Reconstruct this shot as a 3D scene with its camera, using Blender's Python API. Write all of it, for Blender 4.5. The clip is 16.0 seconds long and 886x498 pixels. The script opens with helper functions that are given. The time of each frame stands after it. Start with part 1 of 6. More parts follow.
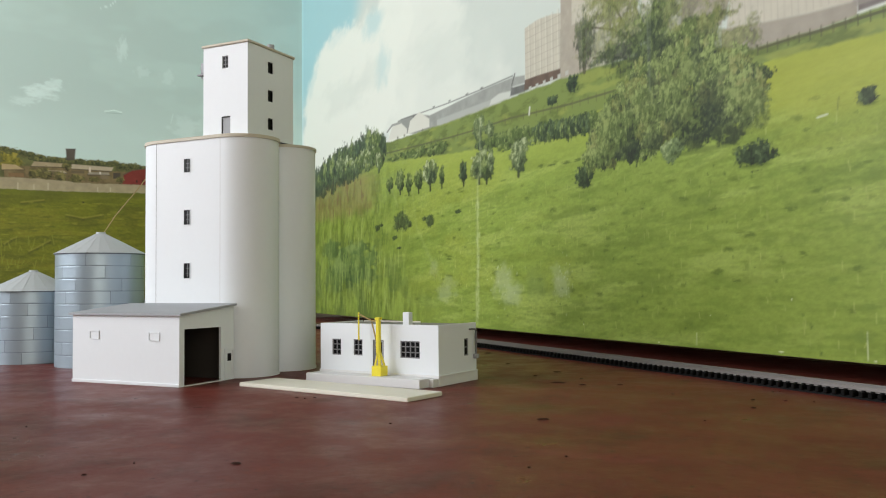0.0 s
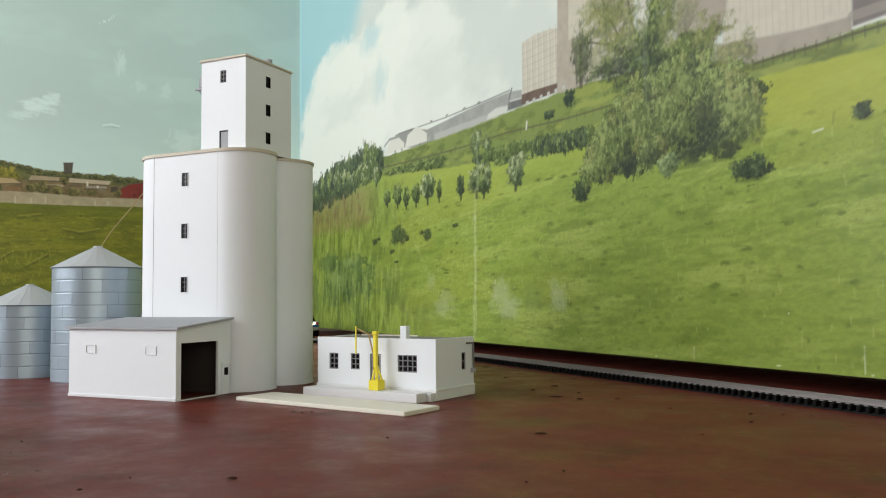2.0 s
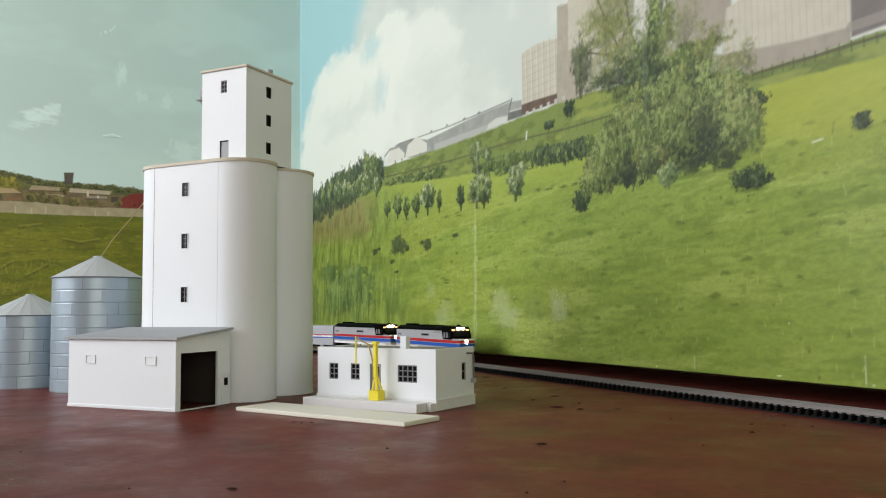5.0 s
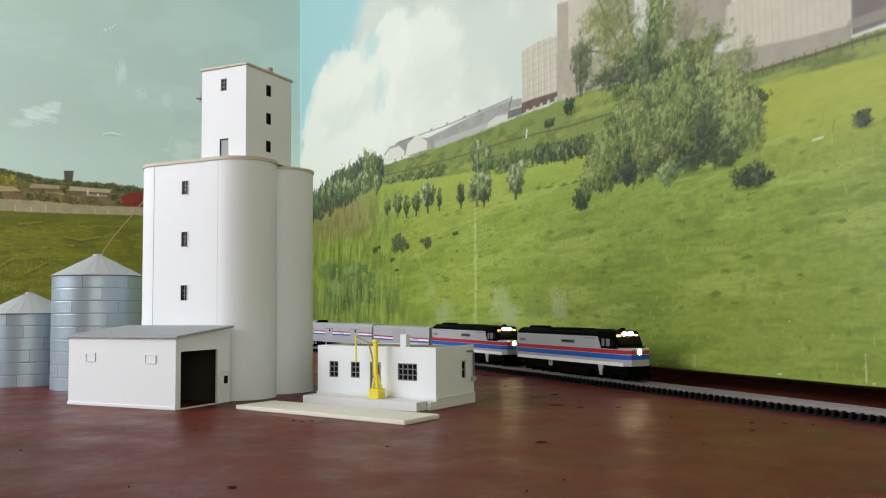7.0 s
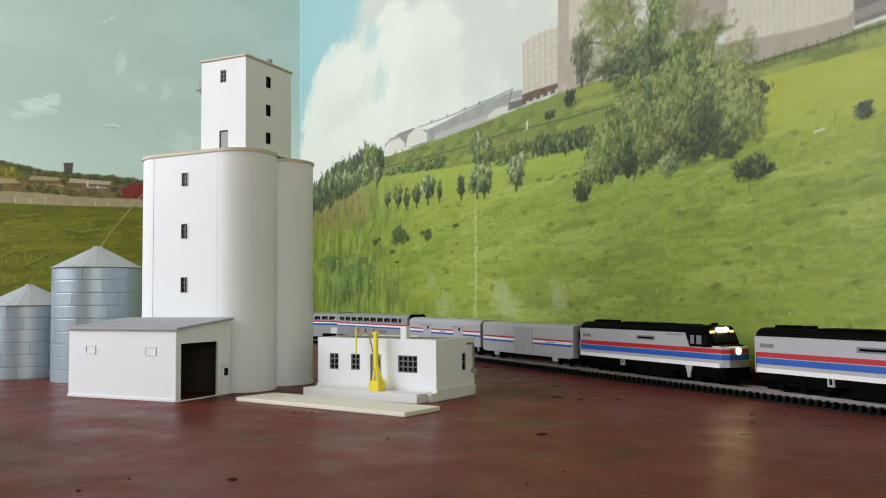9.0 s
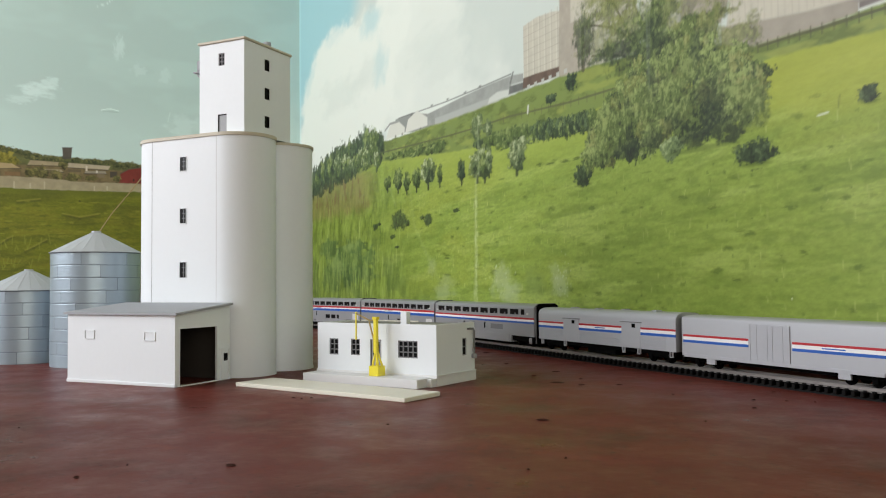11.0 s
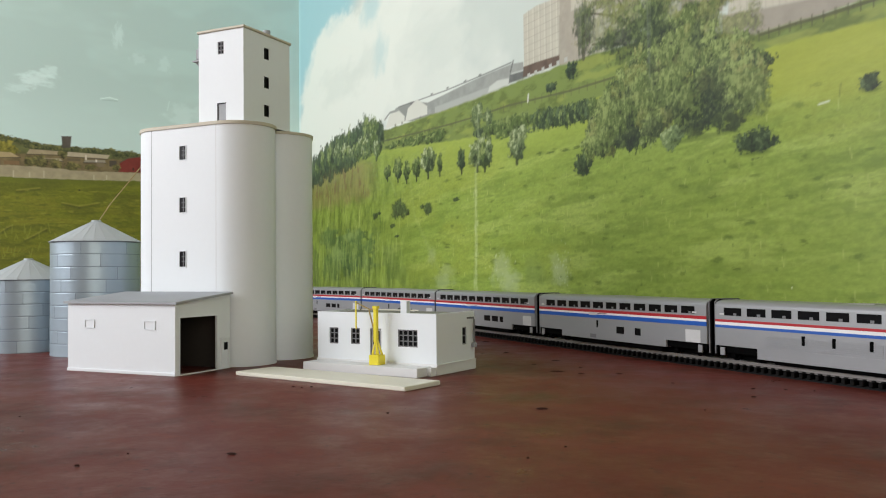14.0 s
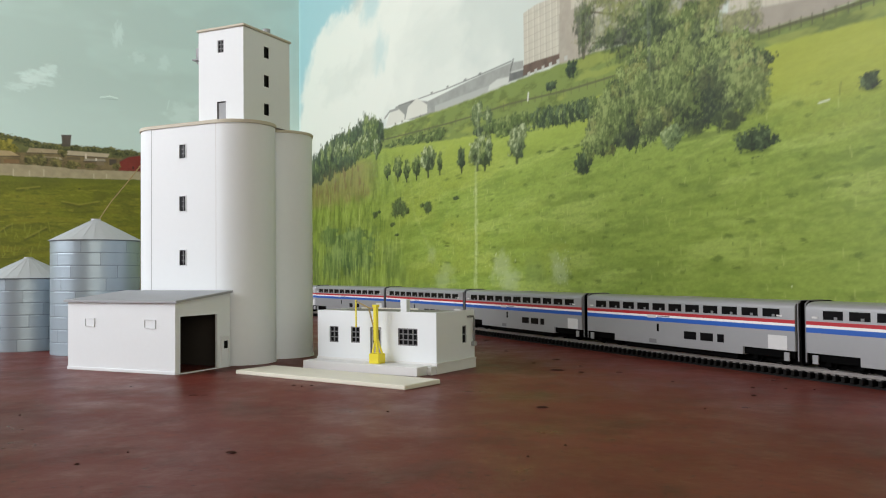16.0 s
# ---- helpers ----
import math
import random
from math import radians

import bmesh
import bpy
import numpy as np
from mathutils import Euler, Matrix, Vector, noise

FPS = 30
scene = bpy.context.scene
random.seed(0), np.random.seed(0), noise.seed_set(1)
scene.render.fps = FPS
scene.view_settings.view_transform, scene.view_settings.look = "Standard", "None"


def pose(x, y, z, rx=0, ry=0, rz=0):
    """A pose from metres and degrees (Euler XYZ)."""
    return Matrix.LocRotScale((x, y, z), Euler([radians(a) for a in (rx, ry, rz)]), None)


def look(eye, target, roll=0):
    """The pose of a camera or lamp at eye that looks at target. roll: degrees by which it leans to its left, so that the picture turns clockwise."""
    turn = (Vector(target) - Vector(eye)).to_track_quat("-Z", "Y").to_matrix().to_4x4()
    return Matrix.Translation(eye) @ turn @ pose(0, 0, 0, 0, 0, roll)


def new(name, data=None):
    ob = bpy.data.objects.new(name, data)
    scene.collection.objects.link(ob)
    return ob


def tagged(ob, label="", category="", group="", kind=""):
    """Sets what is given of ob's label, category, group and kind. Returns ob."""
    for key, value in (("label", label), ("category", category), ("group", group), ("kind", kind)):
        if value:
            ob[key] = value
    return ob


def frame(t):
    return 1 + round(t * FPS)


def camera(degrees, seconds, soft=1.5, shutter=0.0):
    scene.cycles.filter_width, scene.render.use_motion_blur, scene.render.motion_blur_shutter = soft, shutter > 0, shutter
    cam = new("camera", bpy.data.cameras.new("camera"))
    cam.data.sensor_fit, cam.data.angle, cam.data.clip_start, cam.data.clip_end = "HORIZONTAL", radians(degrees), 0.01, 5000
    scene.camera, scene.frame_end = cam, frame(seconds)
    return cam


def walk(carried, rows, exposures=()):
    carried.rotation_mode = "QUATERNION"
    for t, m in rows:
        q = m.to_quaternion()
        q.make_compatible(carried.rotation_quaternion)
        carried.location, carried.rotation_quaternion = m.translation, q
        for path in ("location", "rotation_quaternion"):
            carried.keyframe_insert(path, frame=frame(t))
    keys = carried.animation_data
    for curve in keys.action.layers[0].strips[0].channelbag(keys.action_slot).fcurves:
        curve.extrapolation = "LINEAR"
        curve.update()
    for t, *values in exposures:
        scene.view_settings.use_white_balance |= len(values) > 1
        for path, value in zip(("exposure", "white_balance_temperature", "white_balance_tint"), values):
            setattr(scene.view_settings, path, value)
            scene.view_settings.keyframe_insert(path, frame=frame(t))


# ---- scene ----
cam = camera(55.31, 16.0, soft=1.1)
# (lens and path)
MM = 0.001
PATH = [  # seconds, tilt up, turn left in degrees, shift along the view in mm
    (0, 2.373, 0.13, -3.6),
    (0.5, 2.568, 0.07, -3.9),
    (1, 2.849, 0.02, -3.9),
    (1.5, 3.09, -0.06, -3.92),
    (2, 3.309, -0.06, -3.94),
    (2.5, 3.515, -0.06, -3.96),
    (3, 3.743, -0.06, -3.98),
    (3.5, 3.98, -0.06, -4),
    (4, 3.98, -0.06, -3.97),
    (6.5, 3.987, -0.06, -3.8),
    (7, 3.863, -0.054, -3.6),
    (7.5, 3.754, -0.048, -3.4),
    (8, 3.564, -0.042, -3.23),
    (8.5, 3.378, -0.036, -3.07),
    (9, 3.329, -0.03, -2.9),
    (11.5, 2.082, 0, 0),
    (12, 1.936, 0, 0),
    (12.5, 1.814, 0, 0),
    (13, 1.77, 0, 0),
    (13.5, 1.642, 0, 0),
    (14, 1.58, 0, 0),
    (14.5, 1.543, 0, 0),
    (15, 1.518, 0, 0),
    (15.5, 1.49, 0, 0),
    (16, 1.49, 0, 0),
]
walk(cam, [(t, look((0, dy * MM, 0.0498), (-math.sin(radians(yaw)) * math.cos(radians(up)), dy * MM + math.cos(radians(yaw)) * math.cos(radians(up)), 0.0498 + math.sin(radians(up))), -0.544))
           for t, up, yaw, dy in PATH])

# ---- plan: s runs along the track, l across it (away from the camera) ----
TRACK_AT = Vector((0.0956, 0.5286, 0))
TRACK_TURN = -64.4
FRAME = pose(0.0956, 0.5286, 0, 0, 0, TRACK_TURN)      # local x = s, local y = l


def spot(s, l, z=0, turn=0):
    """Pose in the layout's own frame, in mm and degrees."""
    return FRAME @ pose(s * MM, l * MM, z * MM, 0, 0, turn)


# ---- world and light ----
world = bpy.data.worlds.new("world")
scene.world = world
world.use_nodes = True
wn = world.node_tree.nodes
sky = wn.new("ShaderNodeTexSky")
sky.sky_type, sky.sun_disc, sky.sun_elevation, sky.sun_rotation = "NISHITA", False, radians(35), radians(200)
world.node_tree.links.new(sky.outputs["Color"], wn["Background"].inputs["Color"])
wn["Background"].inputs["Strength"].default_value = 0.1


def window_or_fill_light(s, l, z, w, h, power, turn, tint):
    lamp = bpy.data.lights.new("window_or_fill_light", "AREA")
    lamp.shape, lamp.size, lamp.size_y, lamp.energy, lamp.color = "RECTANGLE", w, h, power, tint
    ob = new("window_or_fill_light", lamp)
    ob.matrix_world = spot(s, l, z, turn) @ pose(0, 0, 0, 90, 0, 0)
    return ob


window_or_fill_light(-300, -1290, 600, 1.15, 0.8, 20.5, 0, (0.99, 0.985, 1.0))
# warm fill lamp, added to lift the right-hand faces; no source is known there
window_or_fill_light(1790, -500, 330, 1.0, 0.68, 6.5, 90, (1.0, 0.93, 0.78))
scene.view_settings.exposure = 0.0


# ---- materials ----
def material(name, base, rough=0.5, metal=0.0, grain=400.0, vary=0.12, bump=0.0, bump_scale=900.0, spec=0.5, island=0.0, glow=None, large=25.0):
    m = bpy.data.materials.new(name)
    m.use_nodes = True
    nt, b = m.node_tree, m.node_tree.nodes["Principled BSDF"]
    b.inputs["Roughness"].default_value, b.inputs["Metallic"].default_value = rough, metal
    b.inputs["Specular IOR Level"].default_value = spec
    co = nt.nodes.new("ShaderNodeTexCoord")

    def noise_tex(scale, detail=4):
        n = nt.nodes.new("ShaderNodeTexNoise")
        n.inputs["Scale"].default_value, n.inputs["Detail"].default_value = scale, detail
        nt.links.new(co.outputs["Object"], n.inputs["Vector"])
        return n.outputs["Fac"]

    mix = nt.nodes.new("ShaderNodeMix")
    mix.data_type = "RGBA"
    lo = tuple(max(0, c * (1 - vary)) for c in base)
    hi = tuple(min(1, c * (1 + vary)) for c in base)
    mix.inputs["A"].default_value, mix.inputs["B"].default_value = (*lo, 1), (*hi, 1)
    add = nt.nodes.new("ShaderNodeMath")
    add.operation = "ADD"
    half = nt.nodes.new("ShaderNodeMath")
    half.operation = "MULTIPLY"
    half.inputs[1].default_value = 0.5
    nt.links.new(noise_tex(grain), add.inputs[0])
    nt.links.new(noise_tex(large), add.inputs[1])
    nt.links.new(add.outputs[0], half.inputs[0])
    out = half.outputs[0]
    if island:
        geo = nt.nodes.new("ShaderNodeNewGeometry")
        fade = nt.nodes.new("ShaderNodeMix")
        fade.inputs["Factor"].default_value = island
        nt.links.new(out, fade.inputs["A"])
        nt.links.new(geo.outputs["Random Per Island"], fade.inputs["B"])
        out = fade.outputs["Result"]
    nt.links.new(out, mix.inputs["Factor"])
    nt.links.new(mix.outputs["Result"], b.inputs["Base Color"])
    if bump:
        bp = nt.nodes.new("ShaderNodeBump")
        bp.inputs["Strength"].default_value, bp.inputs["Distance"].default_value = bump, 0.0004
        nt.links.new(noise_tex(bump_scale), bp.inputs["Height"])
        nt.links.new(bp.outputs["Normal"], b.inputs["Normal"])
    if glow:
        b.inputs["Emission Color"].default_value, b.inputs["Emission Strength"].default_value = (*glow[0], 1), glow[1]
    return m


WHITE = material("white_card", (0.735, 0.77, 0.8), 0.55, vary=0.03, bump=0.05)
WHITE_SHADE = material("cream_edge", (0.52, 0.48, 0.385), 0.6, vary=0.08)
ROOF_GREY = material("grey_roofing", (0.33, 0.345, 0.37), 0.7, vary=0.08, bump=0.1)
CREAM = material("cream_styrene", (0.72, 0.7, 0.6), 0.5, vary=0.04, bump=0.05)
PORCH_GREY = material("light_grey_styrene", (0.7, 0.71, 0.71), 0.55, vary=0.04)
DARK = material("window_dark", (0.004, 0.004, 0.005), 0.3, spec=0.1)
MULLION = material("grey_mullion", (0.17, 0.17, 0.18), 0.6)
DOOR_GREY = material("grey_door", (0.3, 0.31, 0.33), 0.6)
YELLOW = material("yellow_plastic", (0.8, 0.68, 0.03), 0.4, vary=0.06)
TAN = material("tan_wire", (0.35, 0.26, 0.1), 0.5)
GALV = material("galvanised_sheet", (0.34, 0.415, 0.475), 0.38, metal=0.45, vary=0.07, grain=300)
GALV_ROOF = material("galvanised_roof", (0.5, 0.535, 0.55), 0.5, metal=0.2, vary=0.06)
SEAM = material("dark_seam", (0.12, 0.14, 0.17), 0.6)
RAIL = material("nickel_rail", (0.3, 0.28, 0.27), 0.4, metal=0.7, vary=0.15)
TIE = material("black_tie", (0.004, 0.0036, 0.0036), 0.65, spec=0.12)
SILVER = material("silver_paint", (0.3, 0.305, 0.318), 0.4, metal=0.25, vary=0.05)
SILVER_DARK = material("dull_silver_roof", (0.34, 0.34, 0.34), 0.45, metal=0.2, vary=0.06)
SILVER_PALE = material("pale_silver_paint", (0.4, 0.41, 0.44), 0.45, metal=0.1, vary=0.04)
PANEL_GREY = material("pale_panel", (0.58, 0.58, 0.58), 0.5)
RED = material("red_stripe", (0.42, 0.012, 0.022), 0.45, vary=0.05)
BLUE = material("blue_stripe", (0.008, 0.09, 0.42), 0.45, vary=0.05)
STRIPE_WHITE = material("white_stripe", (0.8, 0.8, 0.8), 0.4, vary=0.03)
BLACK = material("black_plastic", (0.0018, 0.0018, 0.002), 0.6, vary=0.2, spec=0.03)
LAMP = material("headlight_glow", (1, 0.85, 0.55), 0.3, glow=((1.0, 0.78, 0.45), 38))
LAMP_LOW = material("number_light_glow", (1, 0.8, 0.5), 0.3, glow=((1.0, 0.5, 0.18), 1.6))
WALLPAINT = material("dull_wall_paint", (0.45, 0.41, 0.33), 0.8, grain=60, vary=0.05)
FLOORWOOD = material("floor_boards", (0.24, 0.17, 0.11), 0.5, grain=30, vary=0.25)
CEIL = material("ceiling_paint", (0.55, 0.54, 0.51), 0.8, grain=40, vary=0.03)
BOARD = material("backdrop_board", (0.1, 0.07, 0.05), 0.8, vary=0.2)
INNER = material("dark_brown_inside", (0.035, 0.028, 0.022), 0.8, vary=0.2)
FLAT_ROOF = material("olive_grey_roofing", (0.2, 0.2, 0.17), 0.7, vary=0.1)
DEBRIS = material("dark_crumb", (0.034, 0.013, 0.01), 0.85, spec=0.08)


def table_material():
    m = bpy.data.materials.new("red_brown_tabletop")
    m.use_nodes = True
    nt, b = m.node_tree, m.node_tree.nodes["Principled BSDF"]
    b.inputs["IOR"].default_value = 1.16
    co = nt.nodes.new("ShaderNodeTexCoord")

    def tex(scale, detail=6, rough=0.6):
        n = nt.nodes.new("ShaderNodeTexNoise")
        n.inputs["Scale"].default_value, n.inputs["Detail"].default_value, n.inputs["Roughness"].default_value = scale, detail, rough
        nt.links.new(co.outputs["Object"], n.inputs["Vector"])
        return n.outputs["Fac"]

    def spread(f, lo, hi, a=0.0, c=1.0):
        r = nt.nodes.new("ShaderNodeMapRange")
        for k, v in zip(("From Min", "From Max", "To Min", "To Max"), (lo, hi, a, c)):
            r.inputs[k].default_value = v
        nt.links.new(f, r.inputs["Value"])
        return r.outputs["Result"]

    def mixed(f, x, y):
        k = nt.nodes.new("ShaderNodeMix")
        k.data_type = "RGBA"
        nt.links.new(f, k.inputs["Factor"])
        for sock, c in (("A", x), ("B", y)):
            if isinstance(c, tuple):
                k.inputs[sock].default_value = (*c, 1)
            else:
                nt.links.new(c, k.inputs[sock])
        return k.outputs["Result"]

    base = mixed(spread(tex(12), 0.3, 0.7), (0.108, 0.024, 0.018), (0.152, 0.036, 0.026))
    dull = mixed(spread(tex(26, 8, 0.7), 0.52, 0.7), base, (0.074, 0.023, 0.015))
    worn = mixed(spread(tex(60, 9, 0.75), 0.55, 0.68), dull, (0.19, 0.06, 0.041))
    stain = mixed(spread(tex(95, 9, 0.75), 0.6, 0.7), worn, (0.04, 0.014, 0.01))
    speck = mixed(spread(tex(420, 4, 0.7), 0.62, 0.67), stain, (0.016, 0.006, 0.005))
    pale = mixed(spread(tex(640, 3), 0.7, 0.74), speck, (0.26, 0.15, 0.12))
    nt.links.new(pale, b.inputs["Base Color"])
    nt.links.new(spread(tex(30, 8, 0.7), 0.3, 0.7, 0.24, 0.55), b.inputs["Roughness"])
    bp = nt.nodes.new("ShaderNodeBump")
    bp.inputs["Strength"].default_value, bp.inputs["Distance"].default_value = 0.3, 0.0006
    nt.links.new(tex(180, 8, 0.7), bp.inputs["Height"])
    nt.links.new(bp.outputs["Normal"], b.inputs["Normal"])
    return m


TABLE = table_material()


# ---- mesh building, in millimetres ----
class Shape:
    def __init__(self):
        self.v, self.f = [], []

    def add(self, verts, faces):
        k = len(self.v)
        self.v += [tuple(p) for p in verts]
        self.f += [tuple(i + k for i in f) for f in faces]
        return self

    def box(self, x0, x1, y0, y1, z0, z1, b=0.0):
        if b <= 0:
            return self.add([(x, y, z) for x in (x0, x1) for y in (y0, y1) for z in (z0, z1)],
                            [(0, 1, 3, 2), (4, 6, 7, 5), (0, 4, 5, 1), (2, 3, 7, 6), (0, 2, 6, 4), (1, 5, 7, 3)])
        bm = bmesh.new()
        bmesh.ops.create_cube(bm, size=1)
        for v in bm.verts:
            v.co = ((x0 + x1) / 2 + v.co.x * (x1 - x0), (y0 + y1) / 2 + v.co.y * (y1 - y0), (z0 + z1) / 2 + v.co.z * (z1 - z0))
        bmesh.ops.bevel(bm, geom=bm.edges[:], offset=b, segments=1, affect="EDGES")
        bm.verts.index_update()
        self.add([v.co[:] for v in bm.verts], [[v.index for v in f.verts] for f in bm.faces])
        bm.free()
        return self

    def prism(self, outline, lo, hi, axis="z"):
        """A closed outline of (a, b), counter-clockwise, pushed from lo to hi along an axis."""
        n = len(outline)
        put = {"z": lambda a, b, c: (a, b, c), "y": lambda a, b, c: (a, c, b), "x": lambda a, b, c: (c, a, b)}[axis]
        vs = [put(a, b, lo) for a, b in outline] + [put(a, b, hi) for a, b in outline]
        return self.add(vs, [tuple(range(n))[::-1], tuple(range(n, 2 * n))] + [(i, (i + 1) % n, n + (i + 1) % n, n + i) for i in range(n)])

    def tube(self, path, r, n=6):
        path = [Vector(p) for p in path]
        vs, fs = [], []
        for i, p in enumerate(path):
            d = (path[min(i + 1, len(path) - 1)] - path[max(i - 1, 0)]).normalized()
            a = d.orthogonal().normalized()
            c = d.cross(a)
            vs += [p + r * (math.cos(6.2832 * k / n) * a + math.sin(6.2832 * k / n) * c) for k in range(n)]
        for i in range(len(path) - 1):
            fs += [(i * n + k, i * n + (k + 1) % n, i * n + n + (k + 1) % n, i * n + n + k) for k in range(n)]
        fs += [tuple(range(n))[::-1], tuple(range(len(vs) - n, len(vs)))]
        return self.add(vs, fs)

    def disc_y(self, x, z, r, y0, y1, n=16):
        return self.prism([(x + r * math.cos(6.2832 * k / n), z + r * math.sin(6.2832 * k / n)) for k in range(n)], y0, y1, "y")


def part(name, shape, mat, parent=None, label="", smooth=False):
    me = bpy.data.meshes.new(name)
    me.from_pydata([(x * MM, y * MM, z * MM) for x, y, z in shape.v], [], shape.f)
    bm = bmesh.new()
    bm.from_mesh(me)
    bmesh.ops.recalc_face_normals(bm, faces=bm.faces[:])
    bm.to_mesh(me)
    bm.free()
    me.materials.append(mat)
    if smooth:
        me.shade_smooth()
        me.set_sharp_from_angle(angle=radians(35))
    ob = new(name, me)
    if parent:
        ob.parent = parent
    if label:
        ob["label"] = label
    return ob


def thing(name, m, label, category, group="", kind=""):
    ob = new(name)
    ob.empty_display_size = 0.01
    ob.matrix_world = m
    return tagged(ob, label, category, group, kind)


# ---- room and table ----
def make_room():
    for name, dims in (("wall_north", (-1400, 1800, 160, 260, -800, 1700)), ("wall_west", (-1500, -1400, -1400, 260, -800, 1700)),
                       ):
        w = part(name, Shape().box(*dims), WALLPAINT)
        w.matrix_world = FRAME
        tagged(w, "plain cream painted room wall", "wall", kind="structure")
    # unseen wall; its low opening is added only for the fill lamp
    sh = Shape().box(1800, 1900, -1400, -1000, -800, 1700).box(1800, 1900, 0, 260, -800, 1700).box(1800, 1900, -1000, 0, -800, -10).box(1800, 1900, -1000, 0, 670, 1700)
    w = part("wall_east", sh, WALLPAINT)
    w.matrix_world = FRAME
    tagged(w, "plain cream painted wall with a low opening added for the fill lamp", "wall", kind="structure")
    sh = Shape().box(-1400, -890, -1400, -1300, -800, 1700).box(290, 1800, -1400, -1300, -800, 1700)
    sh.box(-890, 290, -1400, -1300, -800, 180).box(-890, 290, -1400, -1300, 1020, 1700)
    w = part("wall_south", sh, WALLPAINT)
    w.matrix_world = FRAME
    tagged(w, "plain cream painted wall with a window opening", "wall", kind="structure")
    fl = part("floor", Shape().box(-1500, 1900, -1400, 260, -860, -800), FLOORWOOD)
    fl.matrix_world = FRAME
    tagged(fl, "brown wooden floor of the room", "floor", kind="structure")
    ce = part("ceiling", Shape().box(-1500, 1900, -1400, 260, 1700, 1760), CEIL)
    ce.matrix_world = FRAME
    tagged(ce, "plain white ceiling", "ceiling", kind="structure")


def make_table():
    t = thing("table", FRAME, "large table with a worn glossy red-brown painted top", "table")
    part("tabletop", Shape().box(-830, 1180, -1180, 120, -22, 0, 1.5), TABLE, t)
    for s in (-760, 1110):
        for l in (-1120, 50):
            part("leg", Shape().box(s - 30, s + 30, l - 30, l + 30, -800, -22), BOARD, t)


make_room()
make_table()

# ---- track ----
RAIL_TOP = 5.2
BENDS = [(-220.0, 0.0), (240.0, 1500.0), (1e9, 320.0)]    # where the straight ends; length and radius of an easy, then a tight bend


def along(p):
    """(s, l, heading in degrees) of the track's middle at path length p."""
    s, l, h = p, 0.0, 0.0
    if p >= BENDS[0][0]:
        return s, l, 0.0
    s, rest = BENDS[0][0], BENDS[0][0] - p
    for length, r in BENDS[1:]:
        step = min(rest, length, r * (math.pi - h))
        a = h + step / r
        s -= r * (math.sin(a) - math.sin(h))
        l -= r * (math.cos(h) - math.cos(a))
        h, rest = a, rest - step
    return s - rest * math.cos(h), l - rest * math.sin(h), math.degrees(h)


def make_track():
    tr = thing("railway_track", FRAME, "model railway track with black ties and grey rails", "track")
    stops = [1150, -219.9] + [-220 - 12 * k for k in range(1, 108)] + [-2560]
    for side in (-1, 1):
        prof = [(-0.7, 0), (0.7, 0), (0.7, 0.3), (0.2, 0.6), (0.2, 1.4), (0.38, 1.55), (0.38, 2.0), (-0.38, 2.0), (-0.38, 1.55), (-0.2, 1.4), (-0.2, 0.6), (-0.7, 0.3)]
        sh, vs, fs, n = Shape(), [], [], len(prof)
        for p in stops:
            s, l, h = along(p)
            m = pose(s, l, RAIL_TOP - 2.0, 0, 0, h)
            vs += [m @ Vector((0, side * 4.75 + a, b)) for a, b in prof]
        for i in range(len(stops) - 1):
            fs += [(i * n + k, i * n + (k + 1) % n, i * n + n + (k + 1) % n, i * n + n + k) for k in range(n)]
        fs += [tuple(range(n)), tuple(range(len(vs) - n, len(vs)))]
        part("rail", sh.add(vs, fs), RAIL, tr)
    # dark strip that fills the height below the raised ties
    under_strip, vs, fs = Shape(), [], []
    for p in stops:
        s, l, h = along(p)
        m = pose(s, l, 0, 0, 0, h)
        vs += [m @ Vector((0, a, b)) for a, b in ((-7.0, 0), (7.0, 0), (6.6, 1.1), (-6.6, 1.1))]
    for i in range(len(stops) - 1):
        fs += [(i * 4 + k, i * 4 + (k + 1) % 4, i * 4 + 4 + (k + 1) % 4, i * 4 + 4 + k) for k in range(4)]
    part("under_tie_strip", under_strip.add(vs, fs + [(3, 2, 1, 0), tuple(range(len(vs) - 4, len(vs)))]), TIE, tr, "thin dark strip under the ties")
    one = part("tie", Shape().box(-0.95, 0.95, -8.0, 8.0, 1.0, 3.2, 0.25).box(-0.7, 0.7, -6.4, -3.1, 3.2, 3.7).box(-0.7, 0.7, 3.1, 6.4, 3.2, 3.7), TIE, tr)
    gap = 4.4
    k0 = int(-360 / gap)
    one.matrix_local = pose(k0 * gap * MM, 0, 0)
    for k in range(k0 + 1, int(330 / gap)):
        o = one.copy()
        scene.collection.objects.link(o)
        s, l, h = along(k * gap)
        o.matrix_local = pose(s * MM, l * MM, 0, 0, 0, h)
    rest = Shape()
    for k in list(range(int(-2540 / gap), k0)) + list(range(int(330 / gap), int(1148 / gap))):
        s, l, h = along(k * gap)
        m = pose(s, l, 0, 0, 0, h)
        rest.add([m @ Vector((x, y, z)) for x in (-0.95, 0.95) for y in (-8.0, 8.0) for z in (1.0, 3.2)],
                 [(0, 1, 3, 2), (4, 6, 7, 5), (0, 4, 5, 1), (2, 3, 7, 6), (1, 5, 7, 3)])
    tagged(part("far_ties", rest, TIE, tr), kind="stuff")


make_track()
